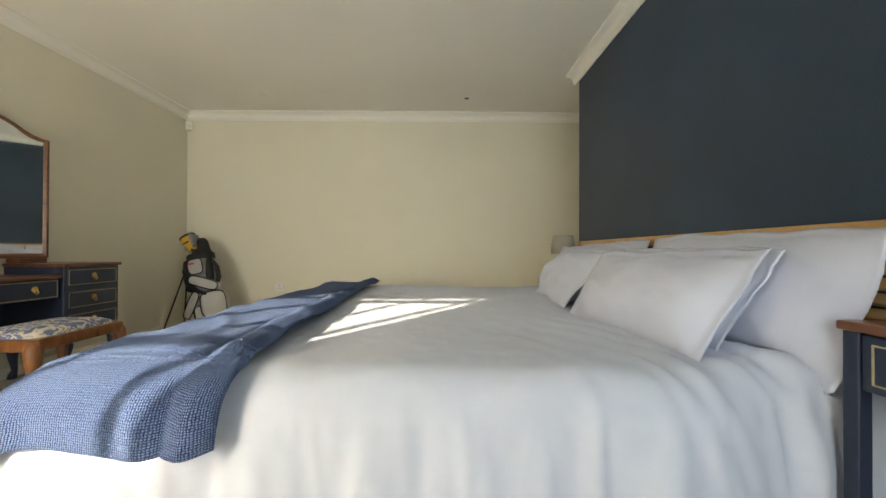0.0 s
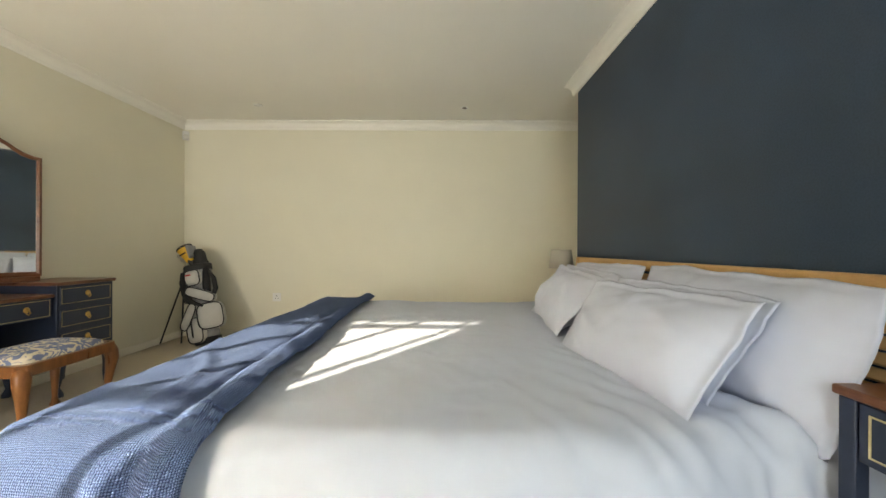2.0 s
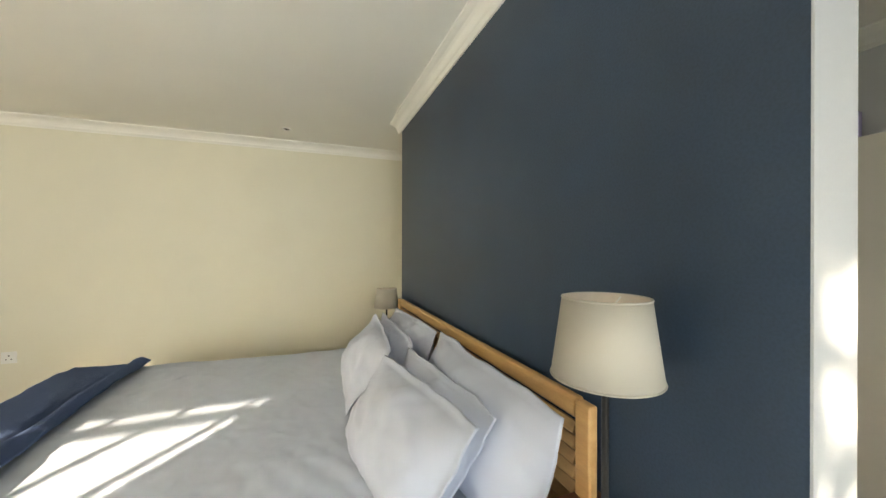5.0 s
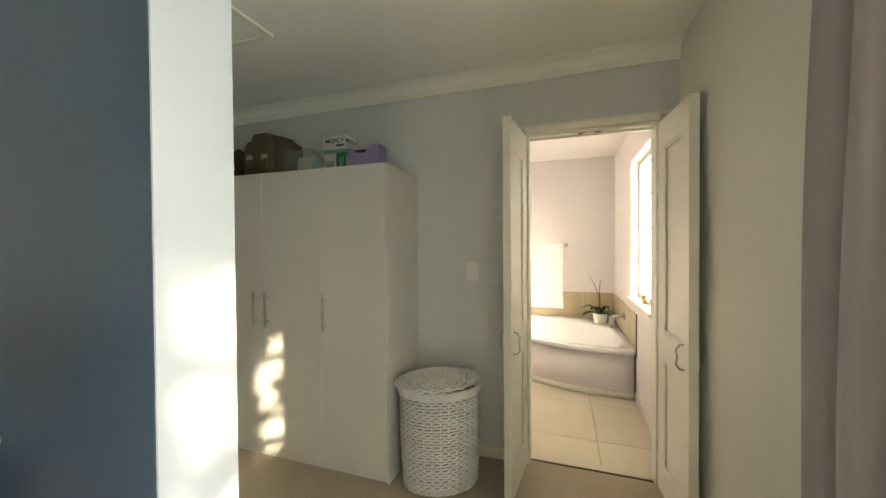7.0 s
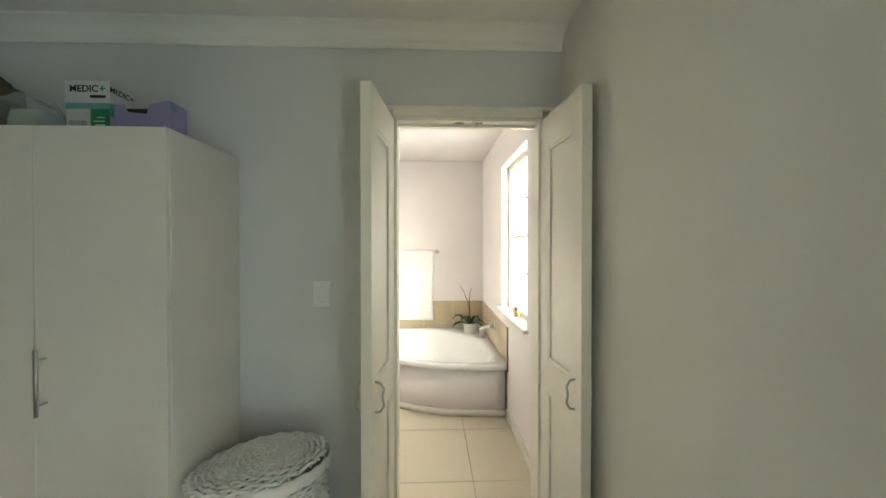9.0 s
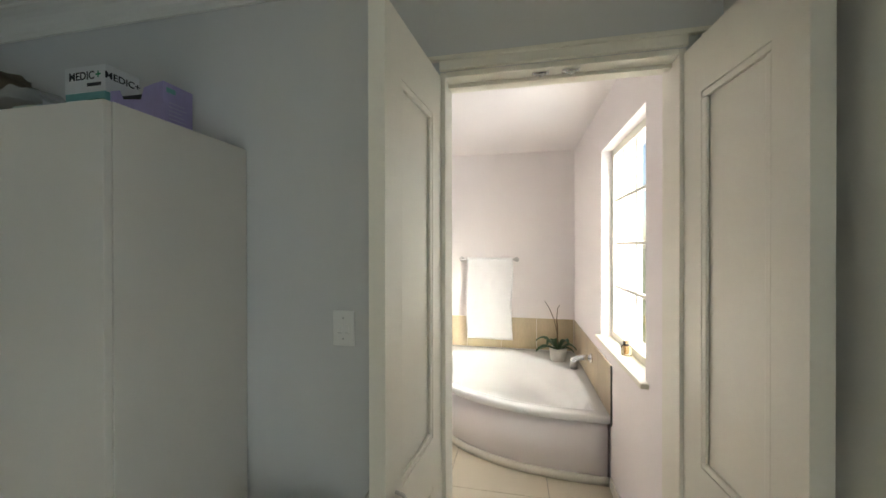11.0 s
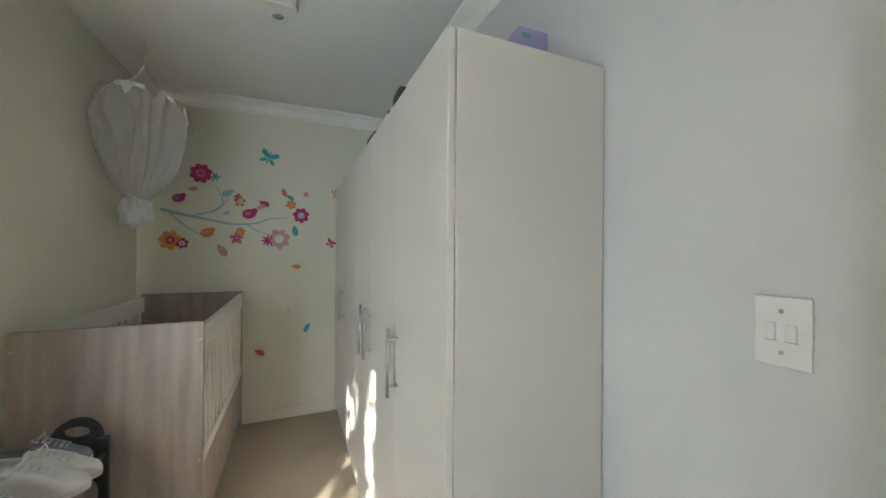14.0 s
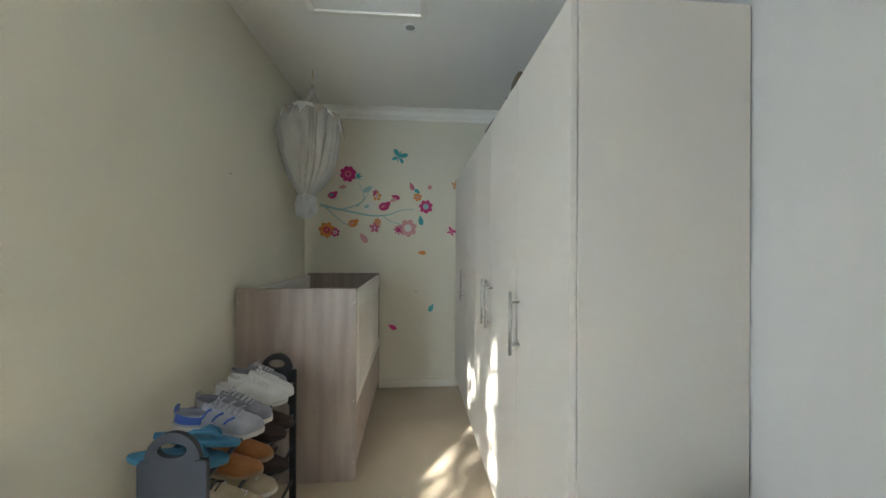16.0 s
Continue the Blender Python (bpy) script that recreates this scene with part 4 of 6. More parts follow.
def pouch(x, y, z, w, h, d, turn, material, label, roll=0):
    bm = bmesh.new()
    vs = bmesh.ops.create_uvsphere(bm, u_segments=20, v_segments=14, radius=1.0)["verts"]
    for v in vs:
        c = v.co
        v.co = Vector([math.copysign(abs(q) ** 0.55, q) for q in c])
        v.co = Vector((v.co.x * w / 2, v.co.y * d / 2, v.co.z * h / 2))
    p = part("pocket", bm, material, bag, label, True)
    p.matrix_basis = pose(x, y, z, 0, 0, turn) @ pose(0, 0, 0, 0, roll, 0)
    bm = bmesh.new()
    tube([(math.copysign(abs(math.cos(a)) ** 0.55, math.cos(a)) * w / 2 * 0.94, -d / 2 * 0.80, math.copysign(abs(math.sin(a)) ** 0.55, math.sin(a)) * h / 2 * 0.94) for a in (2 * math.pi * k / 36 for k in range(36))], 0.005, 6, bm=bm, closed=True)
    part("piping", bm, BAGB, p, smooth=True)
    return p


pouch(0.105, -0.060, 0.265, 0.215, 0.245, 0.12, 18, BAGW, "pale grey ball pocket with black piping")
pouch(-0.035, -0.070, 0.160, 0.17, 0.24, 0.09, -8, BAGW, "pale grey lower front panel")
pouch(-0.070, -0.088, 0.290, 0.095, 0.27, 0.07, -10, BAGW, "pale grey slanting pocket", 36)
pouch(0.055, -0.088, 0.470, 0.090, 0.27, 0.07, 8, BAGW, "pale grey curved pocket band", -62)
pouch(-0.005, -0.066, 0.635, 0.145, 0.150, 0.07, 0, BAGW, "pale grey panel below the cuff")
pouch(-0.080, -0.045, 0.560, 0.085, 0.30, 0.09, -20, BAGB, "narrow black side pocket")
part("side_panel", tube([(0.092, -0.03, 0.71), (0.088, -0.045, 0.55), (0.080, -0.045, 0.40)], [0.030, 0.034, 0.022], 12), BAGB, bag, "black side panel", True)
part("strap", tube([(0.10, -0.02, 0.70), (0.165, -0.05, 0.60), (0.175, -0.06, 0.50), (0.14, -0.07, 0.42), (0.11, -0.05, 0.36)], [0.012, 0.020, 0.022, 0.018, 0.010], 10), BAGB, bag, "black padded strap", True)
part("strap", tube([(-0.10, -0.04, 0.72), (-0.13, -0.06, 0.62), (-0.10, -0.09, 0.50), (0.0, -0.115, 0.40), (0.08, -0.12, 0.36)], [0.010, 0.018, 0.020, 0.018, 0.010], 10), BAGB, bag, "black padded strap", True)
part("logo_bar", box(-0.062, -0.048, -0.118, -0.114, 0.10, 0.27), BAGB, bag, "dark lettering bar")
part("logo_bar", box(-0.045, 0.005, -0.120, -0.116, 0.655, 0.668), mat("red_badge", (0.5, 0.03, 0.03), 0.5), bag, "small red badge")
part("hood", lathe([(0.0005, 0.91), (0.03, 0.905), (0.052, 0.87), (0.058, 0.80), (0.075, 0.755)], 18, centre=(0.03, 0.0)), BAGB, bag, "black club cover", True)
inv = bag.matrix_world.inverted()
for foot in ((-5.935, 4.395, 0.008), (-5.735, 4.42, 0.008)):
    part("stand_leg", tube([(-0.085, -0.075, 0.66), tuple(inv @ Vector(foot))], 0.0065, 8), BAGB, bag, "thin black stand leg", True)
clubs = ((-0.075, -0.03, 0.86, 0), (-0.055, 0.03, 0.90, 40), (-0.09, 0.01, 0.82, 80), (-0.04, -0.045, 0.84, -30))
for cx, cy, cz, tn in clubs:
    c = thing("golf_club", "steel golf iron standing in the bag", "golf club", bag.matrix_world @ pose(cx * 0.8, cy, 0.70), "golf clubs")
    part("shaft", tube([(0, 0, -0.40), (cx * 0.35, cy * 0.3, cz - 0.70)], 0.0045, 8), STEEL, c, smooth=True)
    hd = part("club_head", prism([(-0.012, -0.012), (0.03, -0.016), (0.062, 0.004), (0.060, 0.030), (0.03, 0.028), (-0.004, 0.010)], "y", -0.006, 0.006, bevel=0.002), STEEL, c)
    hd.matrix_basis = pose(cx * 0.35, cy * 0.3, cz - 0.70, 0, 0, 180 + tn)
drv = thing("driver_cover", "yellow and grey driver head cover on the bag", "head cover", bag.matrix_world @ pose(-0.005, -0.045, 0.74) @ pose(0, 0, 0, 0, -18, 0))
part("neck", lathe([(0.022, 0.0), (0.026, 0.05), (0.030, 0.09)], 16), BAGB, drv, smooth=True)
part("cover", lathe([(0.0005, 0.055), (0.034, 0.058), (0.042, 0.085), (0.066, 0.190), (0.070, 0.204), (0.062, 0.214), (0.0005, 0.218)], 24, sy=0.72), YELLOW, drv, "yellow padded cover", True)
part("side_patch", prism([(0.026, 0.075), (0.050, 0.085), (0.071, 0.195), (0.045, 0.200)], "y", -0.053, 0.053, bevel=0.004), BAGG, drv, "grey side patch")
part("top_band", lathe([(0.070, 0.196), (0.074, 0.202), (0.072, 0.212), (0.064, 0.218)], 24, sy=0.72), BAGB, drv, "black seam band", True)
part("logo_bar", box(-0.040, 0.020, -0.049, -0.0445, 0.135, 0.146), BAGB, drv, "dark lettering bar")


# ---- plates, sensor, spots ----
def wall_plate(name, label, m, w, h, rockers):
    th = thing(name, label, name.replace("_", " "), m)
    part("plate", box(-w / 2, w / 2, -0.009, 0.0, -h / 2, h / 2, 0.003), PLASTIC, th)
    for x, z, rw, rh in rockers:
        r = part("rocker", box(x - rw / 2, x + rw / 2, -0.0125, -0.008, z - rh / 2, z + rh / 2, 0.0015), PLASTIC, th)
    return th


sw = wall_plate("light_switch", "white two-gang light switch on the dressing room wall", pose(0, 1.142, 1.180, 0, 0, -90), 0.078, 0.120, ((-0.014, 0, 0.015, 0.030), (0.014, 0, 0.015, 0.030)))
for z in (-0.035, 0.035):
    part("screw", tube([(0, -0.009, z), (0, -0.0105, z)], 0.0035, 10), STEEL, sw)
# dark strips laid on the plate draw the shade below each rocker
for x in (-0.014, 0.014):
    part("rocker_gap", box(x - 0.0085, x + 0.0085, -0.0093, -0.0088, -0.0160, -0.0150), EDGE, sw)
so = wall_plate("power_socket", "white three-pin wall socket on the bedroom wall", pose(-4.905, YFAR, 0.443), 0.095, 0.095, ((-0.022, 0.026, 0.016, 0.022),))
# dark discs laid on the plate draw the shaded pin holes
for x, z, r in ((0.0, 0.016, 0.006), (-0.016, -0.014, 0.005), (0.016, -0.014, 0.005)):
    part("pin_hole", tube([(x, -0.0088, z), (x, -0.0095, z)], r, 12), EDGE, so)

pir = thing("alarm_sensor", "small white alarm sensor in the bedroom corner", "alarm sensor", pose(XL + 0.055, YFAR - 0.055, 2.255, 0, 0, 45))
part("housing", box(-0.030, 0.030, -0.022, 0.035, -0.048, 0.048, 0.010, seg=3), PLASTIC, pir)
part("lens", box(-0.022, 0.022, -0.026, -0.020, -0.035, 0.010, 0.003), mat("milky_lens", (0.70, 0.68, 0.62), 0.3), pir, "milky lens")


def downlight(x, y, label, face=None):
    th = thing("downlight", label, "ceiling light", pose(x, y, ZC), "recessed ceiling spots")
    part("ring", lathe([(0.040, 0.001), (0.042, -0.004), (0.034, -0.006), (0.027, -0.003), (0.026, 0.0005)], 28), PLASTIC, th, "slim round ring", True)
    part("lamp", lathe([(0.026, 0.0), (0.020, -0.004), (0.0005, -0.005)], 20), face or mat("dark_lamp_face", (0.10, 0.095, 0.085) if y > 4 else (0.34, 0.33, 0.28), 0.25), th, "unlit lamp face", True)


downlight(-2.812, 4.335, "unlit recessed ceiling spot in the bedroom")
downlight(-4.87, 4.27, "unlit white recessed ceiling spot near the far wall", PLASTIC)
downlight(-0.853, 2.668, "unlit recessed ceiling spot beside the hatch")
nail = lone("nail", tube([(XP + 0.0005, 2.556, 1.579), (XP + 0.018, 2.556, 1.582)], [0.0025, 0.0025], 8), STEEL, "small steel nail in the partition wall", "nail")

# ---- laundry hamper ----
hamper = thing("laundry_hamper", "white wicker laundry hamper with a tilted lid by the door", "laundry hamper", pose(-0.305, 1.262, 0, 0, 0, 28))
hamper.scale = (0.96, 0.96, 0.975)
HRX, HRY, HH = 0.165, 0.232, 0.575


def hamper_r(z):
    return 0.93 + 0.07 * z / HH + 0.02 * math.sin(math.pi * z / HH)


bm = bmesh.new()
stakes = 30
for i in range(33):
    z = 0.014 + i * 0.0162
    k = hamper_r(z)
    pts = []
    for j in range(stakes * 2):
        a = math.pi * j / stakes
        o = 0.0055 * math.cos(stakes * a + math.pi * i)
        pts.append(((HRX * k + o) * math.cos(a), (HRY * k + o) * math.sin(a), z + 0.002 * math.sin(3 * a + i)))
    tube(pts, 0.0078, 5, bm=bm, closed=True)
tagged(part("weave", bm, WICKER, hamper, "woven white willow strands", True), kind="stuff")
bm = bmesh.new()
for j in range(stakes):
    a = 2 * math.pi * (j + 0.5) / stakes
    tube([(HRX * hamper_r(z) * math.cos(a), HRY * hamper_r(z) * math.sin(a), z) for z in (0.005, 0.2, 0.4, 0.52)], 0.0045, 5, bm=bm)
tagged(part("stake_frame", bm, WICKER, hamper, "upright willow stakes"), kind="stuff")
# lining darker than the liner: the basket's inner shade is in its colour
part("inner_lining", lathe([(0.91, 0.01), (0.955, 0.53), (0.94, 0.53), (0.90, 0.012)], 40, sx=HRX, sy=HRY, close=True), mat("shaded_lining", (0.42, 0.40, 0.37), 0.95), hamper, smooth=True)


def liner_fn(u, v):
    a = 2 * math.pi * u
    prof = [(1.065, 0.535), (1.08, 0.550), (1.078, 0.572), (1.05, 0.582), (1.0, 0.572), (0.98, 0.53)]
    p = v * (len(prof) - 1)
    i = min(int(p), len(prof) - 2)
    f = p - i
    r = prof[i][0] * (1 - f) + prof[i + 1][0] * f
    z = prof[i][1] * (1 - f) + prof[i + 1][1] * f
    z += 0.004 * math.sin(11 * a) * (1 - v) + 0.003 * math.sin(23 * a)
    r += 0.006 * math.sin(37 * a) + 0.004 * math.sin(19 * a + 1)
    return (HRX * r * math.cos(a), HRY * r * math.sin(a), z, u, v)


part("liner", sheet(liner_fn, 96, 10), LINER, hamper, "white cotton liner folded over the rim", True)
lid = bmesh.new()
for i in range(11):
    k = (i + 0.6) / 11
    pts = []
    for j in range(72):
        a = 2 * math.pi * j / 72
        o = 0.006 * math.cos(18 * a * 1.0 + math.pi * i)
        pts.append((HRX * 1.06 * k * math.cos(a), HRY * 1.06 * k * math.sin(a), 0.592 + o + 0.016 * (1 - k * k)))
    tube(pts, 0.0075, 5, bm=lid, closed=True)
lo = part("lid_weave", lid, WICKER, hamper, "woven oval lid", True)
bm = bmesh.new()
for j in range(36):
    a = 2 * math.pi * j / 36
    tube([(HRX * r * math.cos(a + 0.04 * math.sin(5 * j)), HRY * r * math.sin(a + 0.04 * math.sin(5 * j)), 0.594 + 0.014 * (1 - r * r)) for r in (0.1, 0.5, 1.0, 1.10)], 0.0050, 5, bm=bm)
lp = part("lid_spokes", bm, WICKER, hamper, "radiating willow spokes")
for o in (lo, lp):
    o.matrix_basis = pose(0, 0, 0.010, -2.0, -1.5, 0)


# ---- things on the wardrobes ----
def letters(text, size, m, parent, material, depth=0.0004):
    cu = bpy.data.curves.new("lettering", "FONT")
    cu.body, cu.size, cu.extrude, cu.align_x, cu.align_y = text, size, depth, "CENTER", "CENTER"
    cu.offset = size * 0.018
    tmp = bpy.data.objects.new("lettering_source", cu)
    me = bpy.data.meshes.new_from_object(tmp)
    bpy.data.objects.remove(tmp)
    me.materials.clear()
    me.materials.append(material)
    ob = new("lettering", me)
    ob.parent = parent
    ob.matrix_basis = m
    return ob


CARDW = mat("white_card", (0.74, 0.74, 0.73), 0.6, 0.03, 8)
CARDT = mat("teal_card", (0.18, 0.42, 0.42), 0.6, 0.04, 8)
CARDG = mat("green_card", (0.015, 0.24, 0.10), 0.55, 0.05, 8)
CARDP = mat("lilac_card", (0.46, 0.40, 0.68), 0.55, 0.06, 8)
CARDL = mat("pale_lilac_card", (0.55, 0.51, 0.72), 0.55, 0.05, 8)
INK = mat("black_ink", (0.02, 0.02, 0.022), 0.7)
ORANGE = mat("orange_print", (0.70, 0.30, 0.12), 0.6, 0.2, 30)
med = thing("medical_box", "white and green medical supplies carton on the wardrobe", "box", pose(-0.072, 2.085, ZW))
part("lower_carton", box(-0.056, 0.056, -0.090, 0.090, 0, 0.185, 0.002), CARDW, med, "white carton with green print")
part("print_panel", box(-0.0575, -0.0555, -0.090, -0.012, 0.0, 0.180), CARDG, med, "dark green printed panel")
part("print_panel", box(-0.0577, -0.0555, -0.0905, 0.0905, 0.180, 0.205), CARDT, med, "teal printed band")
part("print_panel", box(-0.057, 0.0565, -0.0915, -0.0895, 0.150, 0.205), CARDT, med, "teal printed band")
for k in range(7):
    part("print_line", box(-0.0582, -0.0570, -0.072, -0.038 + 0.006 * (k % 3), 0.045 + 0.016 * k, 0.050 + 0.016 * k), CARDW, med)
part("photo_print", box(-0.0573, -0.0556, 0.005, 0.078, 0.01, 0.13), mat("grey_photo_print", (0.45, 0.52, 0.52), 0.6, 0.35, 25), med, "grey printed picture")
part("upper_carton", box(-0.058, 0.058, -0.094, 0.094, 0.205, 0.300, 0.002), CARDW, med, "white carton lettered in black")
letters("MEDIC", 0.040, pose(-0.0586, 0.014, 0.264) @ pose(0, 0, 0, 90, 0, -90), med, INK)
letters("+", 0.046, pose(-0.0586, -0.062, 0.264) @ pose(0, 0, 0, 90, 0, -90), med, CARDG)
part("print_line", box(-0.0592, -0.0578, -0.075, -0.012, 0.226, 0.238), INK, med, "small grey printed bar")
letters("MEDIC+", 0.034, pose(0.0, -0.0946, 0.262) @ pose(0, 0, 0, 90, 0, 0), med, INK)
pur = thing("lilac_box", "lilac printed carton with a cut-out on the wardrobe", "box", pose(-0.064, 1.868, ZW))
cut = [(-0.115, 0.0), (0.115, 0.0), (0.115, 0.205), (0.075, 0.205), (0.060, 0.172), (-0.02, 0.165), (-0.032, 0.205), (-0.07, 0.215), (-0.115, 0.222)]
part("front_panel", prism(cut, "x", -0.056, -0.053), CARDP, pur, "lilac front with a curved cut-out")
part("side_panel", box(-0.053, 0.056, -0.115, -0.112, 0, 0.222), CARDP, pur)
part("side_panel", box(-0.053, 0.056, 0.112, 0.115, 0, 0.205), CARDP, pur)
part("back_panel", box(0.053, 0.056, -0.112, 0.112, 0, 0.222), CARDP, pur)
part("base_panel", box(-0.053, 0.053, -0.112, 0.112, 0, 0.003), CARDP, pur)
# black block puts the carton's inner shade behind the cut-out
part("inner_shade", box(-0.040, 0.045, -0.10, 0.10, 0.003, 0.196, 0.01), INK, pur, "black block standing for the shade inside")
part("photo_print", box(-0.0575, -0.0555, -0.02, 0.055, 0.01, 0.055), ORANGE, pur, "orange and skin-toned print")
part("photo_print", box(-0.0573, -0.0555, 0.068, 0.100, 0.045, 0.060), CARDL, pur, "pale oval mark")
for k in range(8):
    part("print_line", box(-0.035, 0.030 - 0.007 * (k % 3), -0.1158, -0.1149, 0.055 + 0.014 * k, 0.059 + 0.014 * k), CARDL, pur)
part("print_line", box(-0.045, -0.012, -0.1160, -0.1149, 0.188, 0.205), CARDT, pur, "teal badge")


def crumple(name, label, category, m, size, material, seed, ridge=0.0):
    """A soft bag: a squashed, folded shell."""
    bm = bmesh.new()
    for v in bmesh.ops.create_icosphere(bm, subdivisions=5, radius=1.0)["verts"]:
        c = v.co.copy()
        q = Vector([math.copysign(abs(t) ** 0.34, t) for t in c])
        k = 0.95 + 0.13 * fbm(c.x * 1.3 + seed, c.y * 1.3, c.z * 1.3, 1) + 0.05 * (1 - abs(fbm(c.x * 2.5, c.y * 2.5 + seed, c.z * 2.5, 1)))
        q = Vector((q.x * size[0] / 2, q.y * size[1] / 2, (q.z + 0.83) * size[2] / 1.83)) * k
        fold = ridge * math.sin(7.5 * c.y + seed)
        v.co = Vector((q.x * (1 + 1.2 * fold), q.y, max(0.0, q.z * (1 + fold + 0.5 * ridge * math.sin(4 * c.y + 2 * c.x)))))
    return lone_at(name, bm, material, label, category, m)


def lone_at(name, bm, material, label, category, m):
    ob = lone(name, bm, material, label, category, True)
    ob.matrix_world = m
    return ob


CLEAR = sheer_mat("clear_plastic_film", (0.70, 0.72, 0.70), 0.72)
KRAFT = mat("brown_cloth_bag", (0.105, 0.080, 0.045), 0.7, 0.3, 9, 0.3, 120)
LEATHER = mat("dark_brown_leather", (0.030, 0.020, 0.015), 0.45, 0.25, 12, 0.3, 90)
crumple("plastic_bag", "clear plastic bag with blue and yellow print on the wardrobe", "plastic bag", pose(-0.15, 2.315, ZW), (0.17, 0.21, 0.21), CLEAR, 3, 0.08)
inner_bag = crumple("cloth_pack", "folded yellow and blue cloth inside a clear bag", "folded cloth", pose(-0.13, 2.290, ZW + 0.001), (0.12, 0.15, 0.16), mat("yellow_blue_print", (0.72, 0.68, 0.22), 0.7, 0.1, 9, second=(0.40, 0.58, 0.66)), 5)
kb = thing("brown_bag", "brown folded cloth carrier with a zip on the wardrobe", "bag", pose(-0.18, 2.565, ZW))
b1 = crumple("body", "", "", Matrix(), (0.26, 0.32, 0.29), KRAFT, 8, 0.11)
for key in ("category", "label"):
    if key in b1:
        del b1[key]
b1.parent = kb
part("zip", tube([(-0.09, -0.11, 0.235), (-0.10, -0.04, 0.250), (-0.10, 0.05, 0.245), (-0.09, 0.11, 0.23)], 0.006, 8), BLACKM, kb, "dark zip along the top", True)
for y in (-0.06, 0.07):
    part("strap_patch", box(-0.146, -0.128, y - 0.016, y + 0.016, 0.05, 0.24, 0.006), KRAFT, kb)
    part("buckle", box(-0.151, -0.144, y - 0.026, y + 0.026, 0.135, 0.165, 0.003), mat("worn_buckle", (0.42, 0.37, 0.29), 0.5, 0.2, 30), kb, "pale worn buckle")
hb = thing("handbag", "dark brown leather handbag with a looped black strap on the wardrobe", "handbag", pose(-0.20, 2.975, ZW))
b2 = crumple("body", "", "", Matrix(), (0.28, 0.50, 0.23), LEATHER, 13, 0.05)
for key in ("category", "label"):
    if key in b2:
        del b2[key]
b2.parent = hb
part("strap", tube([(-0.10, 0.16, 0.03), (-0.15, 0.22, 0.10), (-0.14, 0.20, 0.18), (-0.10, 0.13, 0.235), (-0.05, 0.04, 0.24), (-0.06, -0.02, 0.215), (-0.11, 0.05, 0.20), (-0.12, 0.10, 0.16)], 0.0085, 8), BLACKM, hb, "black looped strap", True)
for y in (-0.13, 0.10):
    part("trim_band", prism([(y - 0.085, 0.075), (y + 0.085, 0.105), (y + 0.080, 0.150), (y + 0.045, 0.142), (y - 0.080, 0.108)], "x", -0.142, -0.130, bevel=0.004), mat("tan_suede_trim", (0.23, 0.15, 0.075), 0.85, 0.2, 20), hb, "tan suede trim")
part("tag", box(-0.145, -0.138, 0.02, 0.07, 0.10, 0.15, 0.002), CARDW, hb, "pale swing tag")

# ---- crib ----
crib = thing("crib", "baby crib with grey oak ends and cream slatted sides", "crib", pose(-1.425, 3.205, 0))
CX, CY = 0.301, 0.602
for y in (-CY, CY):
    part("end_panel", box(-CX, CX, y - 0.010, y + 0.010, 0.0, 1.003, 0.002), GREYWOOD, crib, "grey oak laminate end panel")
for x in (-CX + 0.012, CX - 0.012):
    sd = part("side_top_rail", box(x - 0.011, x + 0.011, -CY + 0.011, CY - 0.011, 0.885, 0.985, 0.004), CREAM, crib, "cream painted rail")
    part("side_bottom_rail", box(x - 0.011, x + 0.011, -CY + 0.011, CY - 0.011, 0.385, 0.445, 0.004), CREAM, crib, "cream painted rail")
    for k in range(13):
        y = -CY + 0.075 + k * (2 * CY - 0.15) / 12
        part("slat", box(x - 0.008, x + 0.008, y - 0.018, y + 0.018, 0.440, 0.890, 0.003), CREAM, crib)
    part("side_panel", box(x - 0.009, x + 0.009, -CY + 0.011, CY - 0.011, 0.075, 0.383, 0.002), GREYWOOD, crib, "grey oak drawer panel")
part("mattress_base", box(-CX + 0.024, CX - 0.024, -CY + 0.012, CY - 0.012, 0.40, 0.42), GREYWOOD, crib)
for x in (-CX + 0.012, CX - 0.012):
    for z in (0.42, 0.93, 0.10):
        part("bolt", tube([(x, -CY - 0.010, z), (x, -CY - 0.012, z)], 0.005, 10), STEEL, crib)
lone("crib_mattress", box(-1.697, -1.153, 2.620, 3.790, 0.421, 0.52, 0.02, seg=3), LINEN, "thin white mattress inside the crib", "mattress", True)

# ---- net canopy ----
NET = sheer_mat("white_net", (0.84, 0.83, 0.81), 0.69)
canopy = thing("bed_canopy", "white net crib canopy knotted up, hanging from the ceiling", "net canopy", pose(-1.520, 3.18, -0.0))
part("hook", tube([(0, 0, ZC), (0, 0, 2.385), (0.008, 0, 2.378), (0.010, 0, 2.368), (0.0, 0, 2.362)], 0.0025, 8), BRASS, canopy, "brass ceiling hook", True)
part("cord", tube([(0, 0, 2.363), (0, 0, 2.315)], 0.002, 6), CARDW, canopy)
hoop_z, hr = 2.062, 0.185
HT = 0.30
part("hoop", tube([(hr * math.cos(a), hr * math.sin(a), hoop_z - HT * hr * math.sin(a)) for a in (2 * math.pi * k / 48 for k in range(48))], 0.011, 8, closed=True), CARDW, canopy, "white fabric-covered ring", True)


def net_top(u, v):
    a = 2 * math.pi * u
    r = 0.006 + (hr - 0.006) * v ** 1.7
    return (r * math.cos(a), r * math.sin(a), 2.318 - (2.318 - hoop_z) * v - HT * hr * math.sin(a) * v ** 2 + 0.004 * math.sin(16 * a) * v, u, v)


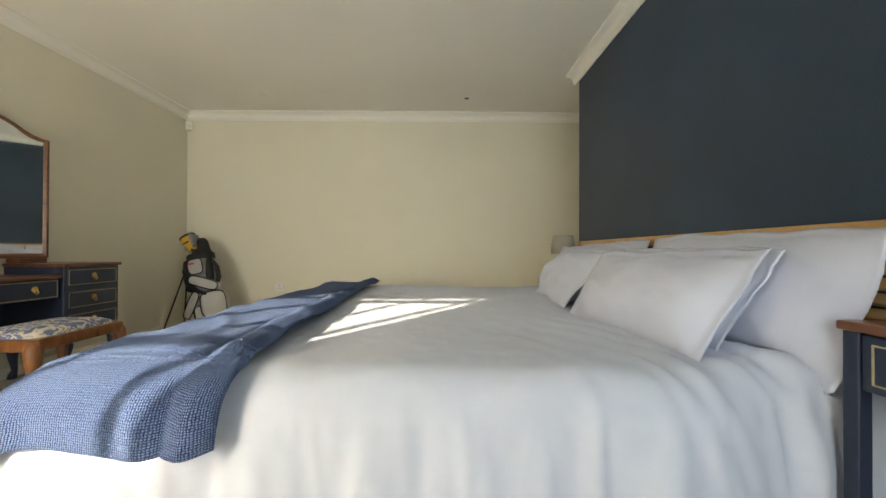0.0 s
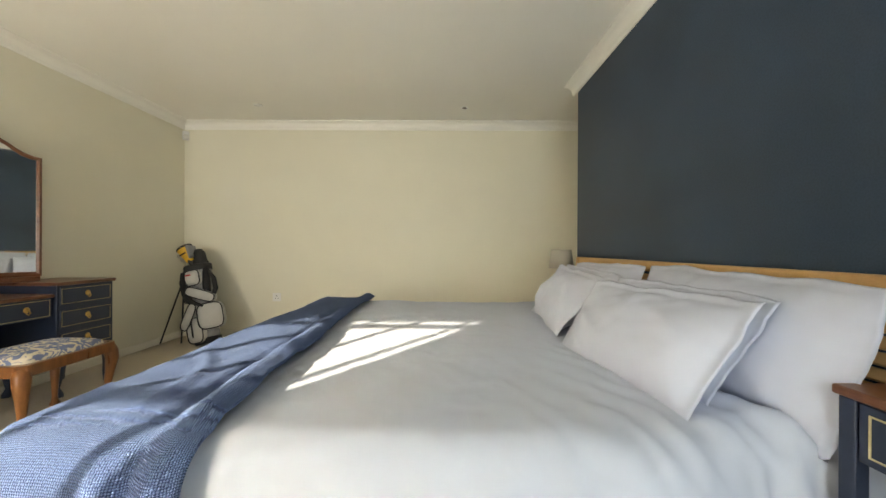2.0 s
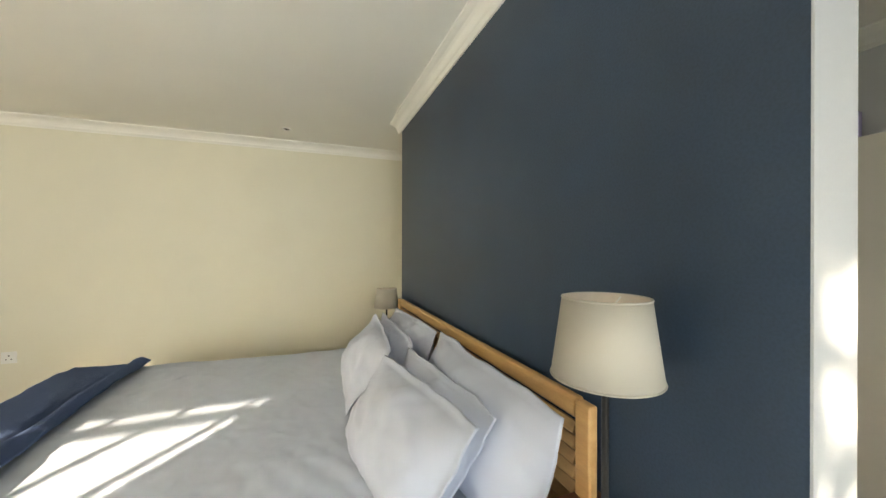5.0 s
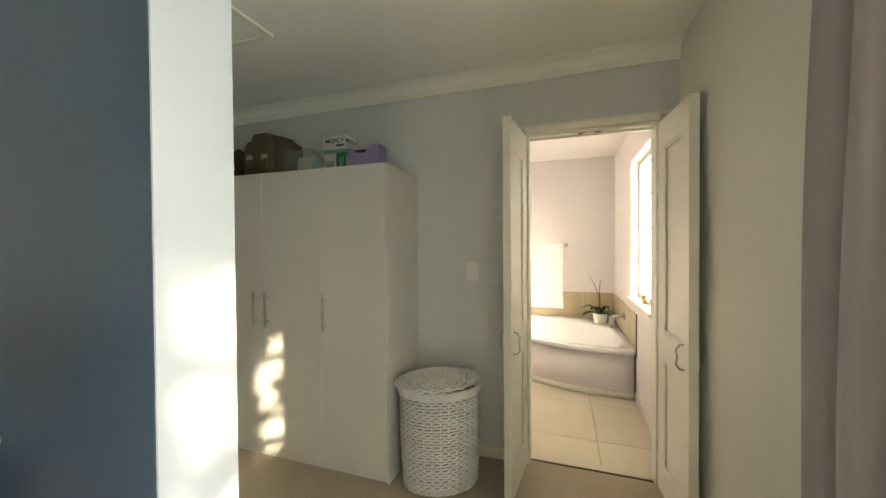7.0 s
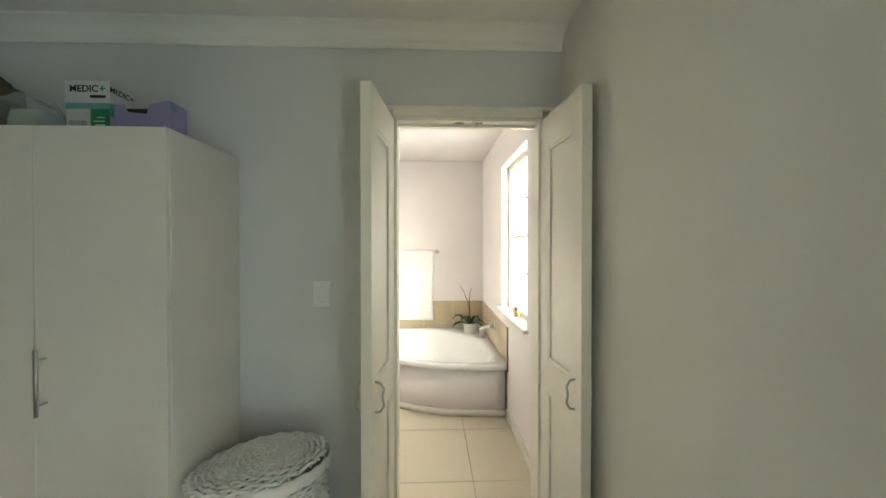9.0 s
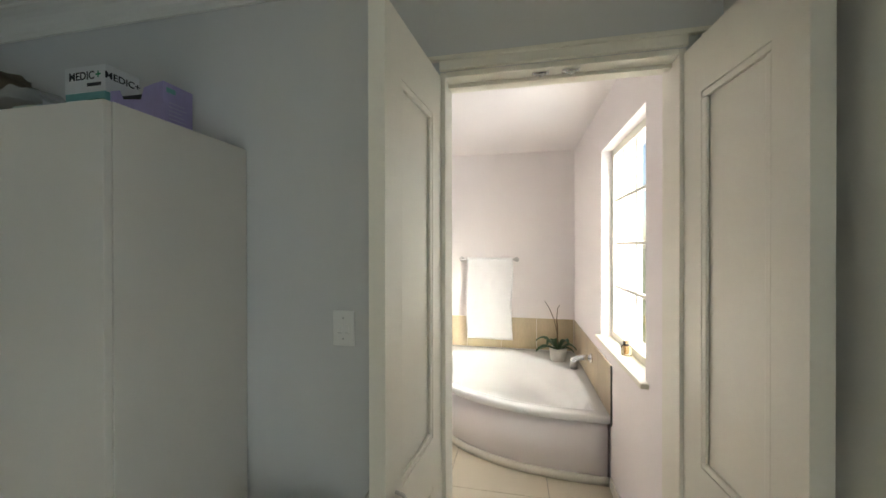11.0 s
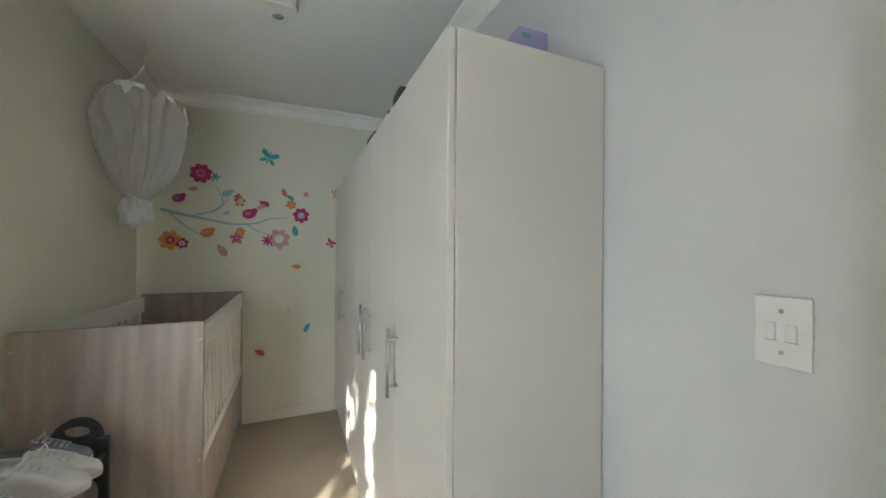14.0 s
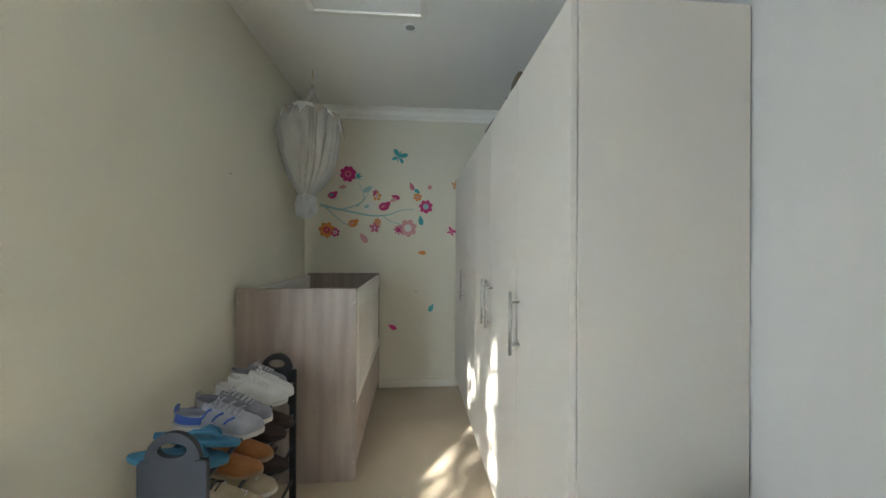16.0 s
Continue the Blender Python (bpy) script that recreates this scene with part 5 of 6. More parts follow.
def net_side(u, v):
    a = 2 * math.pi * u
    r = hr * (1 + 0.06 * math.sin(math.pi * min(1, v * 3)) - 0.30 * v - 0.52 * v ** 4)
    r = max(r, 0.035)
    f = 1 + 0.17 * math.sin(19 * a + 2 * v + 5 * fbm(math.cos(a), math.sin(a), v)) * min(1, 0.25 + v * 1.5) + 0.16 * fbm(math.cos(a) * 1.5, math.sin(a) * 1.5, v * 2)
    off = -0.10 * v ** 1.4
    return (r * f * math.cos(a) + off * 0.7, r * f * math.sin(a) + 0.13 * v ** 1.6, hoop_z - 0.490 * v - HT * hr * math.sin(a) * (1 - v), u, v)


part("net_cone", sheet(net_top, 64, 10), NET, canopy, smooth=True)
part("net_drape", sheet(net_side, 220, 30), NET, canopy, "gathered sheer white net", True)
bm = bmesh.new()
for v in bmesh.ops.create_icosphere(bm, subdivisions=4, radius=1.0)["verts"]:
    c = v.co.copy()
    k = 1 + 0.22 * fbm(c.x * 2.3, c.y * 2.3, c.z * 2.3 + 4) + 0.10 * math.sin(9 * math.atan2(c.y, c.x) + 4 * c.z)
    v.co = Vector((c.x * 0.072 * k, c.y * 0.072 * k, c.z * 0.095 * k))
kn = part("knot", bm, sheer_mat("bunched_net", (0.80, 0.79, 0.77), 0.12), canopy, "knotted bundle of net", True)
kn.matrix_basis = pose(-0.075, 0.135, 1.525, 10, 8, 0)
PEN = mat("taupe_pennant", (0.35, 0.30, 0.26), 0.8, 0.1, 14)
for k, (deg, lift) in enumerate(((-118, 30), (-92, 24), (-64, 30), (-28, 12), (-8, 6), (14, 10))):
    a = radians(deg)
    p = part("pennant", prism([(-0.036, 0.0), (0.036, 0.0), (0.0, -0.082)], "y", -0.0012, 0.0012), (CARDW if k == 1 else PEN), canopy, "fabric pennant on the ring")
    r = hr + 0.013
    p.matrix_basis = pose(r * math.cos(a), r * math.sin(a), hoop_z - HT * hr * math.sin(a) + 0.008, 0, 0, deg + 90) @ pose(0, 0, 0, -lift if lift > 90 else -lift, 0, 6 * math.sin(k * 2.0))

# ---- wall stickers ----
def flat(name, color):
    return mat(name, color, 0.55, 0.04, 20)


MAG, ROSE, BLUSH = flat("magenta_film", (0.52, 0.02, 0.16)), flat("rose_film", (0.60, 0.16, 0.22)), flat("blush_film", (0.68, 0.33, 0.33))
TEAL, AQUA, ORG = flat("teal_film", (0.06, 0.36, 0.38)), flat("pale_aqua_film", (0.34, 0.52, 0.50)), flat("orange_film", (0.68, 0.26, 0.05))
WHT = flat("white_film", (0.75, 0.73, 0.68))


def disc(cx, cz, rx, rz, turn=0, n=18):
    c, s = math.cos(turn), math.sin(turn)
    return [(cx + rx * math.cos(a) * c - rz * math.sin(a) * s, cz + rx * math.cos(a) * s + rz * math.sin(a) * c) for a in (2 * math.pi * k / n for k in range(n))]


def film(parent, name, outline, material, layer=0):
    y = YST - 0.0006 - 0.0007 * layer
    return part(name, prism(outline, "y", y - 0.0006, y), material, parent)


def flower(x, z, r, petal, centre, petals=6, eye=None):
    th = thing("flower_sticker", "cut-out flower wall sticker", "wall sticker", pose(x, 0, z), "wall stickers")
    for k in range(petals):
        a = 2 * math.pi * k / petals + 0.3
        film(th, "petal", disc(r * 0.62 * math.cos(a), r * 0.62 * math.sin(a), r * 0.40, r * 0.33, a), petal, k % 2)
    film(th, "centre", disc(0, 0, r * 0.42, r * 0.42), centre, 2)
    film(th, "eye", disc(0, 0, r * 0.2, r * 0.2), eye or petal, 3)


def drop_leaf(x, z, r, turn, material, label="teardrop leaf wall sticker"):
    th = thing("leaf_sticker", label, "wall sticker", pose(x, 0, z), "wall stickers")
    t = radians(turn)
    pts = [(r * math.cos(a) * (1.0 if math.cos(a) < 0 else 1.5), r * 0.62 * math.sin(a) * (1 if math.cos(a) < 0 else 1 - 0.85 * math.cos(a) ** 2)) for a in (2 * math.pi * k / 24 for k in range(24))]
    film(th, "leaf", [(p * math.cos(t) - q * math.sin(t), p * math.sin(t) + q * math.cos(t)) for p, q in pts], material)


def bird(x, z, r, material, wing):
    th = thing("bird_sticker", "small round bird wall sticker", "wall sticker", pose(x, 0, z), "wall stickers")
    film(th, "body", disc(0, 0, r, r * 0.78, 0.2), material)
    film(th, "head", disc(r * 0.75, r * 0.55, r * 0.45, r * 0.42), material, 1)
    film(th, "wing", disc(-r * 0.2, r * 0.05, r * 0.45, r * 0.28, 0.5), wing, 2)


def star(x, z, r, material, n=6):
    th = thing("star_sticker", "small star-shaped blossom wall sticker", "wall sticker", pose(x, 0, z), "wall stickers")
    for k in range(n):
        a = 2 * math.pi * k / n
        film(th, "petal", disc(r * 0.5 * math.cos(a), r * 0.5 * math.sin(a), r * 0.5, r * 0.16, a, 10), material, k % 2)


def insect(x, z, r, turn, material):
    th = thing("butterfly_sticker", "small cut-out butterfly wall sticker", "wall sticker", pose(x, 0, z, 0, turn, 0), "wall stickers")
    for a, k in ((0.6, 1), (2.5, 1), (-0.7, 0.7), (-2.4, 0.7)):
        film(th, "wing", disc(r * 0.55 * math.cos(a), r * 0.55 * math.sin(a), r * 0.5 * k, r * 0.26 * k, a, 12), material, 0)
    film(th, "body", disc(0, 0, r * 0.09, r * 0.7), material, 1)


def branch(pts, w):
    th = thing("branch_sticker", "pale aqua curling branch wall sticker", "wall sticker", None, "wall stickers")
    dense = []
    for (x0, z0), (x1, z1), (x2, z2), (x3, z3) in zip([pts[0]] + pts[:-2], pts[:-1], pts[1:], pts[2:] + [pts[-1]]):
        for k in range(8):
            t = k / 8
            f = (-0.5 * t + t * t - 0.5 * t ** 3, 1 - 2.5 * t * t + 1.5 * t ** 3, 0.5 * t + 2 * t * t - 1.5 * t ** 3, -0.5 * t * t + 0.5 * t ** 3)
            dense.append((x0 * f[0] + x1 * f[1] + x2 * f[2] + x3 * f[3], z0 * f[0] + z1 * f[1] + z2 * f[2] + z3 * f[3]))
    dense.append(pts[-1])
    L, Rr = [], []
    for i, (x, z) in enumerate(dense):
        a, b = dense[max(0, i - 1)], dense[min(len(dense) - 1, i + 1)]
        d = Vector((b[0] - a[0], b[1] - a[1])).normalized()
        k = w * (1 - 0.7 * i / len(dense)) / 2
        L.append((x - d.y * k, z + d.x * k))
        Rr.append((x + d.y * k, z - d.x * k))
    y = YST - 0.0005
    bm = bmesh.new()
    vs = [(bm.verts.new((a[0], y, a[1])), bm.verts.new((b[0], y, b[1])), bm.verts.new((a[0], y + 0.0004, a[1])), bm.verts.new((b[0], y + 0.0004, b[1]))) for a, b in zip(L, Rr)]
    for p, q in zip(vs, vs[1:]):
        bm.faces.new((p[0], p[1], q[1], q[0]))
        bm.faces.new((p[0], q[0], q[2], p[2]))
        bm.faces.new((p[1], p[3], q[3], q[1]))
    part("stem", bm, AQUA, th)


branch([(-1.64, 1.590), (-1.50, 1.555), (-1.38, 1.532), (-1.20, 1.500), (-1.05, 1.510), (-0.95, 1.548), (-0.83, 1.560)], 0.022)
branch([(-1.46, 1.550), (-1.33, 1.590), (-1.265, 1.650), (-1.29, 1.74), (-1.32, 1.79)], 0.013)
branch([(-1.33, 1.575), (-1.26, 1.640), (-1.22, 1.70)], 0.010)
branch([(-1.60, 1.58), (-1.52, 1.50), (-1.43, 1.43), (-1.36, 1.40)], 0.013)
branch([(-1.10, 1.500), (-1.04, 1.455), (-0.94, 1.425)], 0.011)
flower(-1.402, 1.859, 0.070, MAG, ROSE, 8)
star(-1.315, 1.842, 0.036, TEAL)
flower(-1.580, 1.372, 0.068, ORG, MAG, 7, ORG)
flower(-1.510, 1.352, 0.040, MAG, WHT, 6)
flower(-0.727, 1.584, 0.060, MAG, AQUA, 7, AQUA)
flower(-0.800, 1.667, 0.038, ORG, BLUSH, 6)
flower(-0.884, 1.394, 0.078, BLUSH, WHT, 7, WHT)
flower(-1.154, 1.670, 0.040, ORG, WHT, 5, ROSE)
flower(-1.165, 1.700, 0.028, MAG, ROSE, 5)
flower(-1.172, 1.395, 0.046, ROSE, MAG, 5, WHT)
flower(-1.148, 1.445, 0.032, ORG, BLUSH, 6)
star(-0.965, 1.380, 0.045, MAG, 8)
star(-0.693, 1.754, 0.026, ROSE, 6)
bird(-1.535, 1.672, 0.038, MAG, TEAL)
bird(-1.092, 1.580, 0.046, MAG, ROSE)
bird(-1.360, 1.430, 0.042, ORG, BLUSH)
bird(-1.231, 1.577, 0.050, WHT, AQUA)
drop_leaf(-1.237, 1.726, 0.038, 30, AQUA)
drop_leaf(-1.010, 1.640, 0.030, 210, BLUSH)
drop_leaf(-0.985, 1.662, 0.032, 160, MAG)
drop_leaf(-0.850, 1.755, 0.030, 110, ROSE)
drop_leaf(-0.805, 1.720, 0.026, 150, TEAL)
drop_leaf(-0.770, 1.455, 0.036, 100, TEAL)
drop_leaf(-1.262, 1.298, 0.042, 125, BLUSH)
drop_leaf(-1.445, 1.746, 0.026, 190, BLUSH)
drop_leaf(-0.755, 1.178, 0.030, 175, ORG)
drop_leaf(-0.680, 0.686, 0.032, 60, TEAL)
drop_leaf(-1.008, 0.524, 0.032, 150, MAG)
drop_leaf(-0.760, 1.600, 0.022, 200, ORG)
star(-0.812, 0.838, 0.014, AQUA, 5)
insect(-0.962, 2.020, 0.075, 20, TEAL)
insect(-0.500, 1.366, 0.045, 30, MAG)
insect(-0.466, 1.780, 0.045, 70, ORG)


# ---- shoe rack and shoes ----
rack = thing("shoe_rack", "slate-grey plastic shoe rack with arched end frames", "shoe rack", pose(-1.478, 0, 0))
RY0, RY1 = 1.745, 2.475


def end_frame(y):
    slot = [(0.062 * math.cos(a), 0.44 + 0.062 * math.sin(a)) for a in (math.pi - math.pi * k / 16 for k in range(17))]
    outline = [(0.062, 0.0), (0.090, 0.0), (0.090, 0.622), (0.086, 0.628), (-0.086, 0.628), (-0.090, 0.622), (-0.090, 0.0), (-0.062, 0.0)] + slot
    bm = prism(outline, "y", y - 0.008, y + 0.008)
    n = 36
    hole, rim_ = [], []
    for k in range(n):
        c, s_ = math.cos(2 * math.pi * k / n), math.sin(2 * math.pi * k / n)
        t = 0.02
        while 0.658 + s_ * t > 0.6275 and (c * t / 0.072) ** 2 + ((0.658 + s_ * t - 0.628) / 0.078) ** 2 < 1:
            t += 0.0005
        hole.append((0.038 * c, 0.658 + 0.021 * s_))
        rim_.append((c * t, 0.658 + s_ * t))
    vs = [[bm.verts.new((u, y + w, v)) for u, v in loop] for w in (-0.008, 0.008) for loop in (rim_, hole)]
    for p, q in ((0, 1), (3, 2), (2, 0), (1, 3)):
        for k in range(n):
            bm.faces.new((vs[p][k], vs[p][(k + 1) % n], vs[q][(k + 1) % n], vs[q][k]))
    bmesh.ops.recalc_face_normals(bm, faces=bm.faces[:])
    part("end_frame", bm, SLATE, rack, "arched frame with a handle hole")


end_frame(RY0)
end_frame(RY1)
LEVELS = (0.10, 0.255, 0.41, 0.565)
for z in LEVELS:
    for x in (-0.075, 0.0, 0.075):
        part("shelf_bar", tube([(x, RY0, z), (x, RY1, z)], 0.007, 8), SLATE, rack, smooth=True)


def shoe(m, label, upper, sole, lace=None, trim=None, length=0.27, height=0.085, width=0.095, kind="shoe"):
    """A shoe pointing along +x from its heel, made of a sole, an upper with an open collar, and laces."""
    th = thing(kind, label, kind, m, "shoes on the rack")
    n = 22

    def half_w(s):
        return width / 2 * (0.62 + 0.14 * math.sin(math.pi * min(1, s * 2.2)) + 0.34 * math.sin(math.pi * max(0, s - 0.28) / 1.12) ** 1.4) * min(1, (4.5 * (1 - s)) ** 0.5, (s * 7 + 0.12) ** 0.5)

    def bend(s):
        return 0.006 * math.sin(math.pi * s)
    bm = bmesh.new()
    rings = []
    for i in range(n + 1):
        s = i / n
        w = half_w(s) + 0.004
        t = 0.026 if s < 0.45 else 0.026 - 0.010 * min(1, (s - 0.45) / 0.2)
        lift = 0.014 * max(0, s - 0.8) / 0.2
        x = length * (s - 0.0)
        rings.append([bm.verts.new((x, y + bend(s), z + lift)) for y, z in ((-w * 0.92, 0), (w * 0.92, 0), (w, t * 0.5), (w * 0.97, t), (-w * 0.97, t), (-w, t * 0.5))])
    for a, b in zip(rings, rings[1:]):
        for k in range(6):
            bm.faces.new((a[k], a[(k + 1) % 6], b[(k + 1) % 6], b[k]))
    bm.faces.new(rings[0])
    bm.faces.new(rings[-1])
    bmesh.ops.recalc_face_normals(bm, faces=bm.faces[:])
    part("sole", bm, sole, th, smooth=True)
    cols = 17

    def upper_fn(u, v):
        s = 0.01 + 0.98 * u
        k = 2 * v - 1
        w = half_w(s)
        top = height * (0.86 - 0.10 * math.sin(math.pi * min(1, s / 0.34)) if s < 0.34 else 1.02 * (1 - ((s - 0.34) / 0.70) ** 1.25 * 0.62))
        top = max(top, 0.03) * min(1, ((1 - s) * 9 + 0.25)) ** 0.5
        lift = 0.014 * max(0, s - 0.8) / 0.2
        y = w * math.copysign(1 - (1 - abs(k)) ** 1.9, k)
        z = 0.018 + (top - 0.018) * (1 - abs(k) ** 2.6) ** 0.62
        if s < 0.36 and abs(k) < 0.62:
            e = min(1, (0.62 - abs(k)) / 0.22) * min(1, (0.36 - s) / 0.05) * min(1, (s - 0.0) / 0.06)
            z = z * (1 - e) + 0.030 * e
        return (length * s, y + bend(s), z + lift, s, k)
    up = part("upper", sheet(upper_fn, 30, cols - 1), upper, th, smooth=True)
    if trim:
        for sg in (-1, 1):
            for a in (0.30, 0.44, 0.58):
                pts = [upper_fn(a + 0.10 * t, 0.5 + sg * (0.5 - 0.06 - 0.22 * t)) for t in (0, 0.33, 0.66, 1)]
                part("side_stripe", tube([(p[0], p[1] + sg * 0.001, p[2] + 0.001) for p in pts], 0.004, 6), trim, th, smooth=True)

            def overlay_fn(u, v):
                p = upper_fn(0.03 + 0.30 * u, 0.5 + sg * (0.47 - (0.10 + 0.08 * (1 - u)) * v))
                return (p[0] - 0.001 * (1 - u), p[1] + sg * 0.0022, p[2] + 0.001, u, v)
            part("heel_overlay", sheet(overlay_fn, 8, 5), trim, th, "glossy heel overlay", True)
        part("heel_tab", box(-0.002, 0.006, -0.011, 0.011, height * 0.62, height * 0.90, 0.002), trim, th)
    if lace:
        bm = bmesh.new()
        for k in range(5):
            s = 0.40 + 0.065 * k
            pts = [upper_fn(s, v) for v in (0.36, 0.45, 0.55, 0.64)]
            q = [upper_fn(s + 0.05, v) for v in (0.64, 0.55, 0.45, 0.36)]
            tube([(p[0], p[1], p[2] + 0.004) for p in pts] + [(p[0], p[1], p[2] + 0.005) for p in q], 0.0026, 5, bm=bm)
        c = upper_fn(0.39, 0.5)
        for sg in (-1, 1):
            tube([(c[0], c[1], c[2] + 0.006), (c[0] + 0.005, c[1] + sg * 0.018, c[2] + 0.020), (c[0] - 0.004, c[1] + sg * 0.034, c[2] + 0.012), (c[0] + 0.010, c[1] + sg * 0.020, c[2] + 0.002)], 0.0024, 5, bm=bm)
        part("laces", bm, lace, th, smooth=True)
        part("tongue", sheet(lambda u, v: (length * (0.30 + 0.14 * u), (v - 0.5) * 0.044, height * (1.06 - 0.10 * u) - 0.012 * (2 * v - 1) ** 2, u, v), 6, 6, 0.004), upper, th, smooth=True)
    return th


CLOTHW = mat("white_knit_shoe", (0.70, 0.68, 0.65), 0.8, 0.05, 20, 0.3, 300)
CLOTHG = mat("grey_mesh_shoe", (0.24, 0.245, 0.27), 0.75, 0.12, 20, 0.3, 300)
CLOTHB = mat("pale_grey_mesh_shoe", (0.36, 0.37, 0.41), 0.75, 0.12, 20, 0.3, 300)
BLUES = mat("royal_blue_overlay", (0.03, 0.09, 0.40), 0.45, 0.1, 20)
SILV = mat("silver_overlay", (0.50, 0.51, 0.54), 0.35, 0.1, 20, metal=0.4)
SOLEW = mat("off_white_rubber", (0.62, 0.60, 0.56), 0.7, 0.08, 20)
SOLEB = mat("dark_rubber", (0.035, 0.03, 0.028), 0.7, 0.1, 20)
SOLET = mat("tan_rubber", (0.33, 0.24, 0.15), 0.7, 0.1, 20)
TANL = mat("tan_leather", (0.36, 0.15, 0.05), 0.45, 0.15, 15, 0.2, 120)
BEIGE = mat("beige_suede", (0.40, 0.33, 0.23), 0.9, 0.12, 15, 0.3, 200)
DBROWN = mat("dark_brown_suede", (0.055, 0.035, 0.028), 0.8, 0.15, 15, 0.3, 200)
FLIP = mat("teal_foam", (0.04, 0.17, 0.27), 0.65, 0.08, 20, 0.2, 150)
SX = -1.635


def on_rack(y, level, turn=0.0, tilt=9.0, x=SX):
    return pose(x, y, LEVELS[level] + 0.032) @ pose(0, 0, 0, 0, tilt, turn)


shoe(on_rack(2.235, 3, 4), "white knit trainer with white laces on the rack", CLOTHW, SOLEW, CARDW, None, 0.285, 0.088, 0.098, "trainer")
shoe(on_rack(2.335, 3, -2), "white knit trainer with white laces beside its pair", CLOTHW, SOLEW, CARDW, None, 0.285, 0.088, 0.098, "trainer")
shoe(on_rack(1.985, 3, 5), "grey running shoe with blue and silver trim", CLOTHB, SOLEW, SILV, BLUES, 0.29, 0.092, 0.100, "running_shoe")
shoe(on_rack(2.105, 3, -3), "grey running shoe with silver stripes", CLOTHG, SOLEW, SILV, SILV, 0.285, 0.090, 0.098, "running_shoe")
shoe(on_rack(2.415, 3, 2, x=SX - 0.03), "grey running shoe at the rack's end", CLOTHG, SOLEW, SILV, None, 0.25, 0.088, 0.085, "running_shoe")
shoe(on_rack(2.010, 2, 3), "tan leather slip-on shoe on the rack", TANL, SOLET, None, None, 0.28, 0.070, 0.092, "loafer")
shoe(on_rack(2.125, 2, -2), "tan leather slip-on shoe beside its pair", TANL, SOLET, None, None, 0.28, 0.070, 0.092, "loafer")
shoe(on_rack(2.255, 2, 2), "dark brown suede shoe on the rack", DBROWN, SOLEB, None, None, 0.275, 0.068, 0.092, "loafer")
shoe(on_rack(2.370, 2, -2), "dark brown suede shoe beside its pair", DBROWN, SOLEB, None, None, 0.275, 0.068, 0.092, "loafer")
shoe(on_rack(1.845, 2, 4), "worn beige suede lace-up shoe", BEIGE, SOLET, BLACKM, None, 0.29, 0.082, 0.098, "shoe")
shoe(on_rack(1.925, 1, -2), "worn beige suede lace-up shoe on a lower shelf", BEIGE, SOLET, BLACKM, None, 0.29, 0.082, 0.098, "shoe")
shoe(on_rack(2.045, 1, 2), "sand canvas lace-up shoe on the rack", BEIGE, SOLEW, CARDW, None, 0.28, 0.075, 0.095, "shoe")
shoe(on_rack(2.165, 1, -2), "sand canvas lace-up shoe beside its pair", BEIGE, SOLEW, CARDW, None, 0.28, 0.075, 0.095, "shoe")
shoe(on_rack(2.300, 1, 0), "dark suede shoe on a lower shelf", DBROWN, SOLEB, None, None, 0.275, 0.068, 0.092, "loafer")
shoe(on_rack(1.830, 1, 0), "sand canvas shoe at the rack's end", BEIGE, SOLEW, CARDW, None, 0.27, 0.075, 0.090, "shoe")
shoe(on_rack(1.900, 0, 0), "black shoe on the lowest shelf", SOLEB, SOLEB, None, None, 0.28, 0.070, 0.095, "shoe")
shoe(on_rack(2.020, 0, 0), "black shoe beside its pair", SOLEB, SOLEB, None, None, 0.28, 0.070, 0.095, "shoe")


def flip_flop(m, label):
    th = thing("flip_flop", label, "flip-flop", m, "shoes on the rack")
    pts = []
    for k in range(40):
        a = 2 * math.pi * k / 40
        x = 0.135 * math.cos(a)
        pts.append((x, math.sin(a) * (0.042 + 0.006 * math.cos(a) - 0.004 * math.cos(2 * a))))
    part("footbed", prism(pts, "z", 0.0, 0.018, bevel=0.004), FLIP, th, "teal foam footbed", True)
    for sg in (-1, 1):
        part("strap", tube([(0.075, 0, 0.018), (0.055, sg * 0.014, 0.036), (0.010, sg * 0.036, 0.038), (-0.035, sg * 0.043, 0.016)], [0.005, 0.007, 0.008, 0.006], 8), FLIP, th, "moulded thong strap", True)


flip_flop(pose(-1.50, 1.800, 0.592) @ pose(0, 0, 0, 0, 6, 4), "teal flip-flop at the near end of the rack")
flip_flop(pose(-1.49, 1.865, 0.612) @ pose(0, 0, 0, -16, 4, -6), "teal flip-flop overlapping its pair")

# ---- bathroom ----
ZR = 0.432
XT0, YT1 = 1.165, 1.42
bath = thing("corner_bath", "white acrylic corner bath with a curved front", "bathtub")


def arc(n=44):
    pts = []
    for k in range(n + 1):
        a = math.pi / 2 * k / n
        pts.append((XBW - (XBW - XT0) * math.cos(a) ** (2 / 2.6), YT1 * math.sin(a) ** (2 / 2.6)))
    return pts


curve = arc()
outline = curve + [(XBW, y) for y in (1.0, 0.6, 0.3)] + [(XBW - 0.001, 0.001)] + [(x, 0.001) for x in (2.3, 2.0, 1.7, 1.4)]


def push(pts, d):
    """The outline drawn inwards by d from the curved front."""
    c = Vector((1.95, 0.55))
    return [tuple(Vector(p) + (c - Vector(p)).normalized() * d) for p in pts]


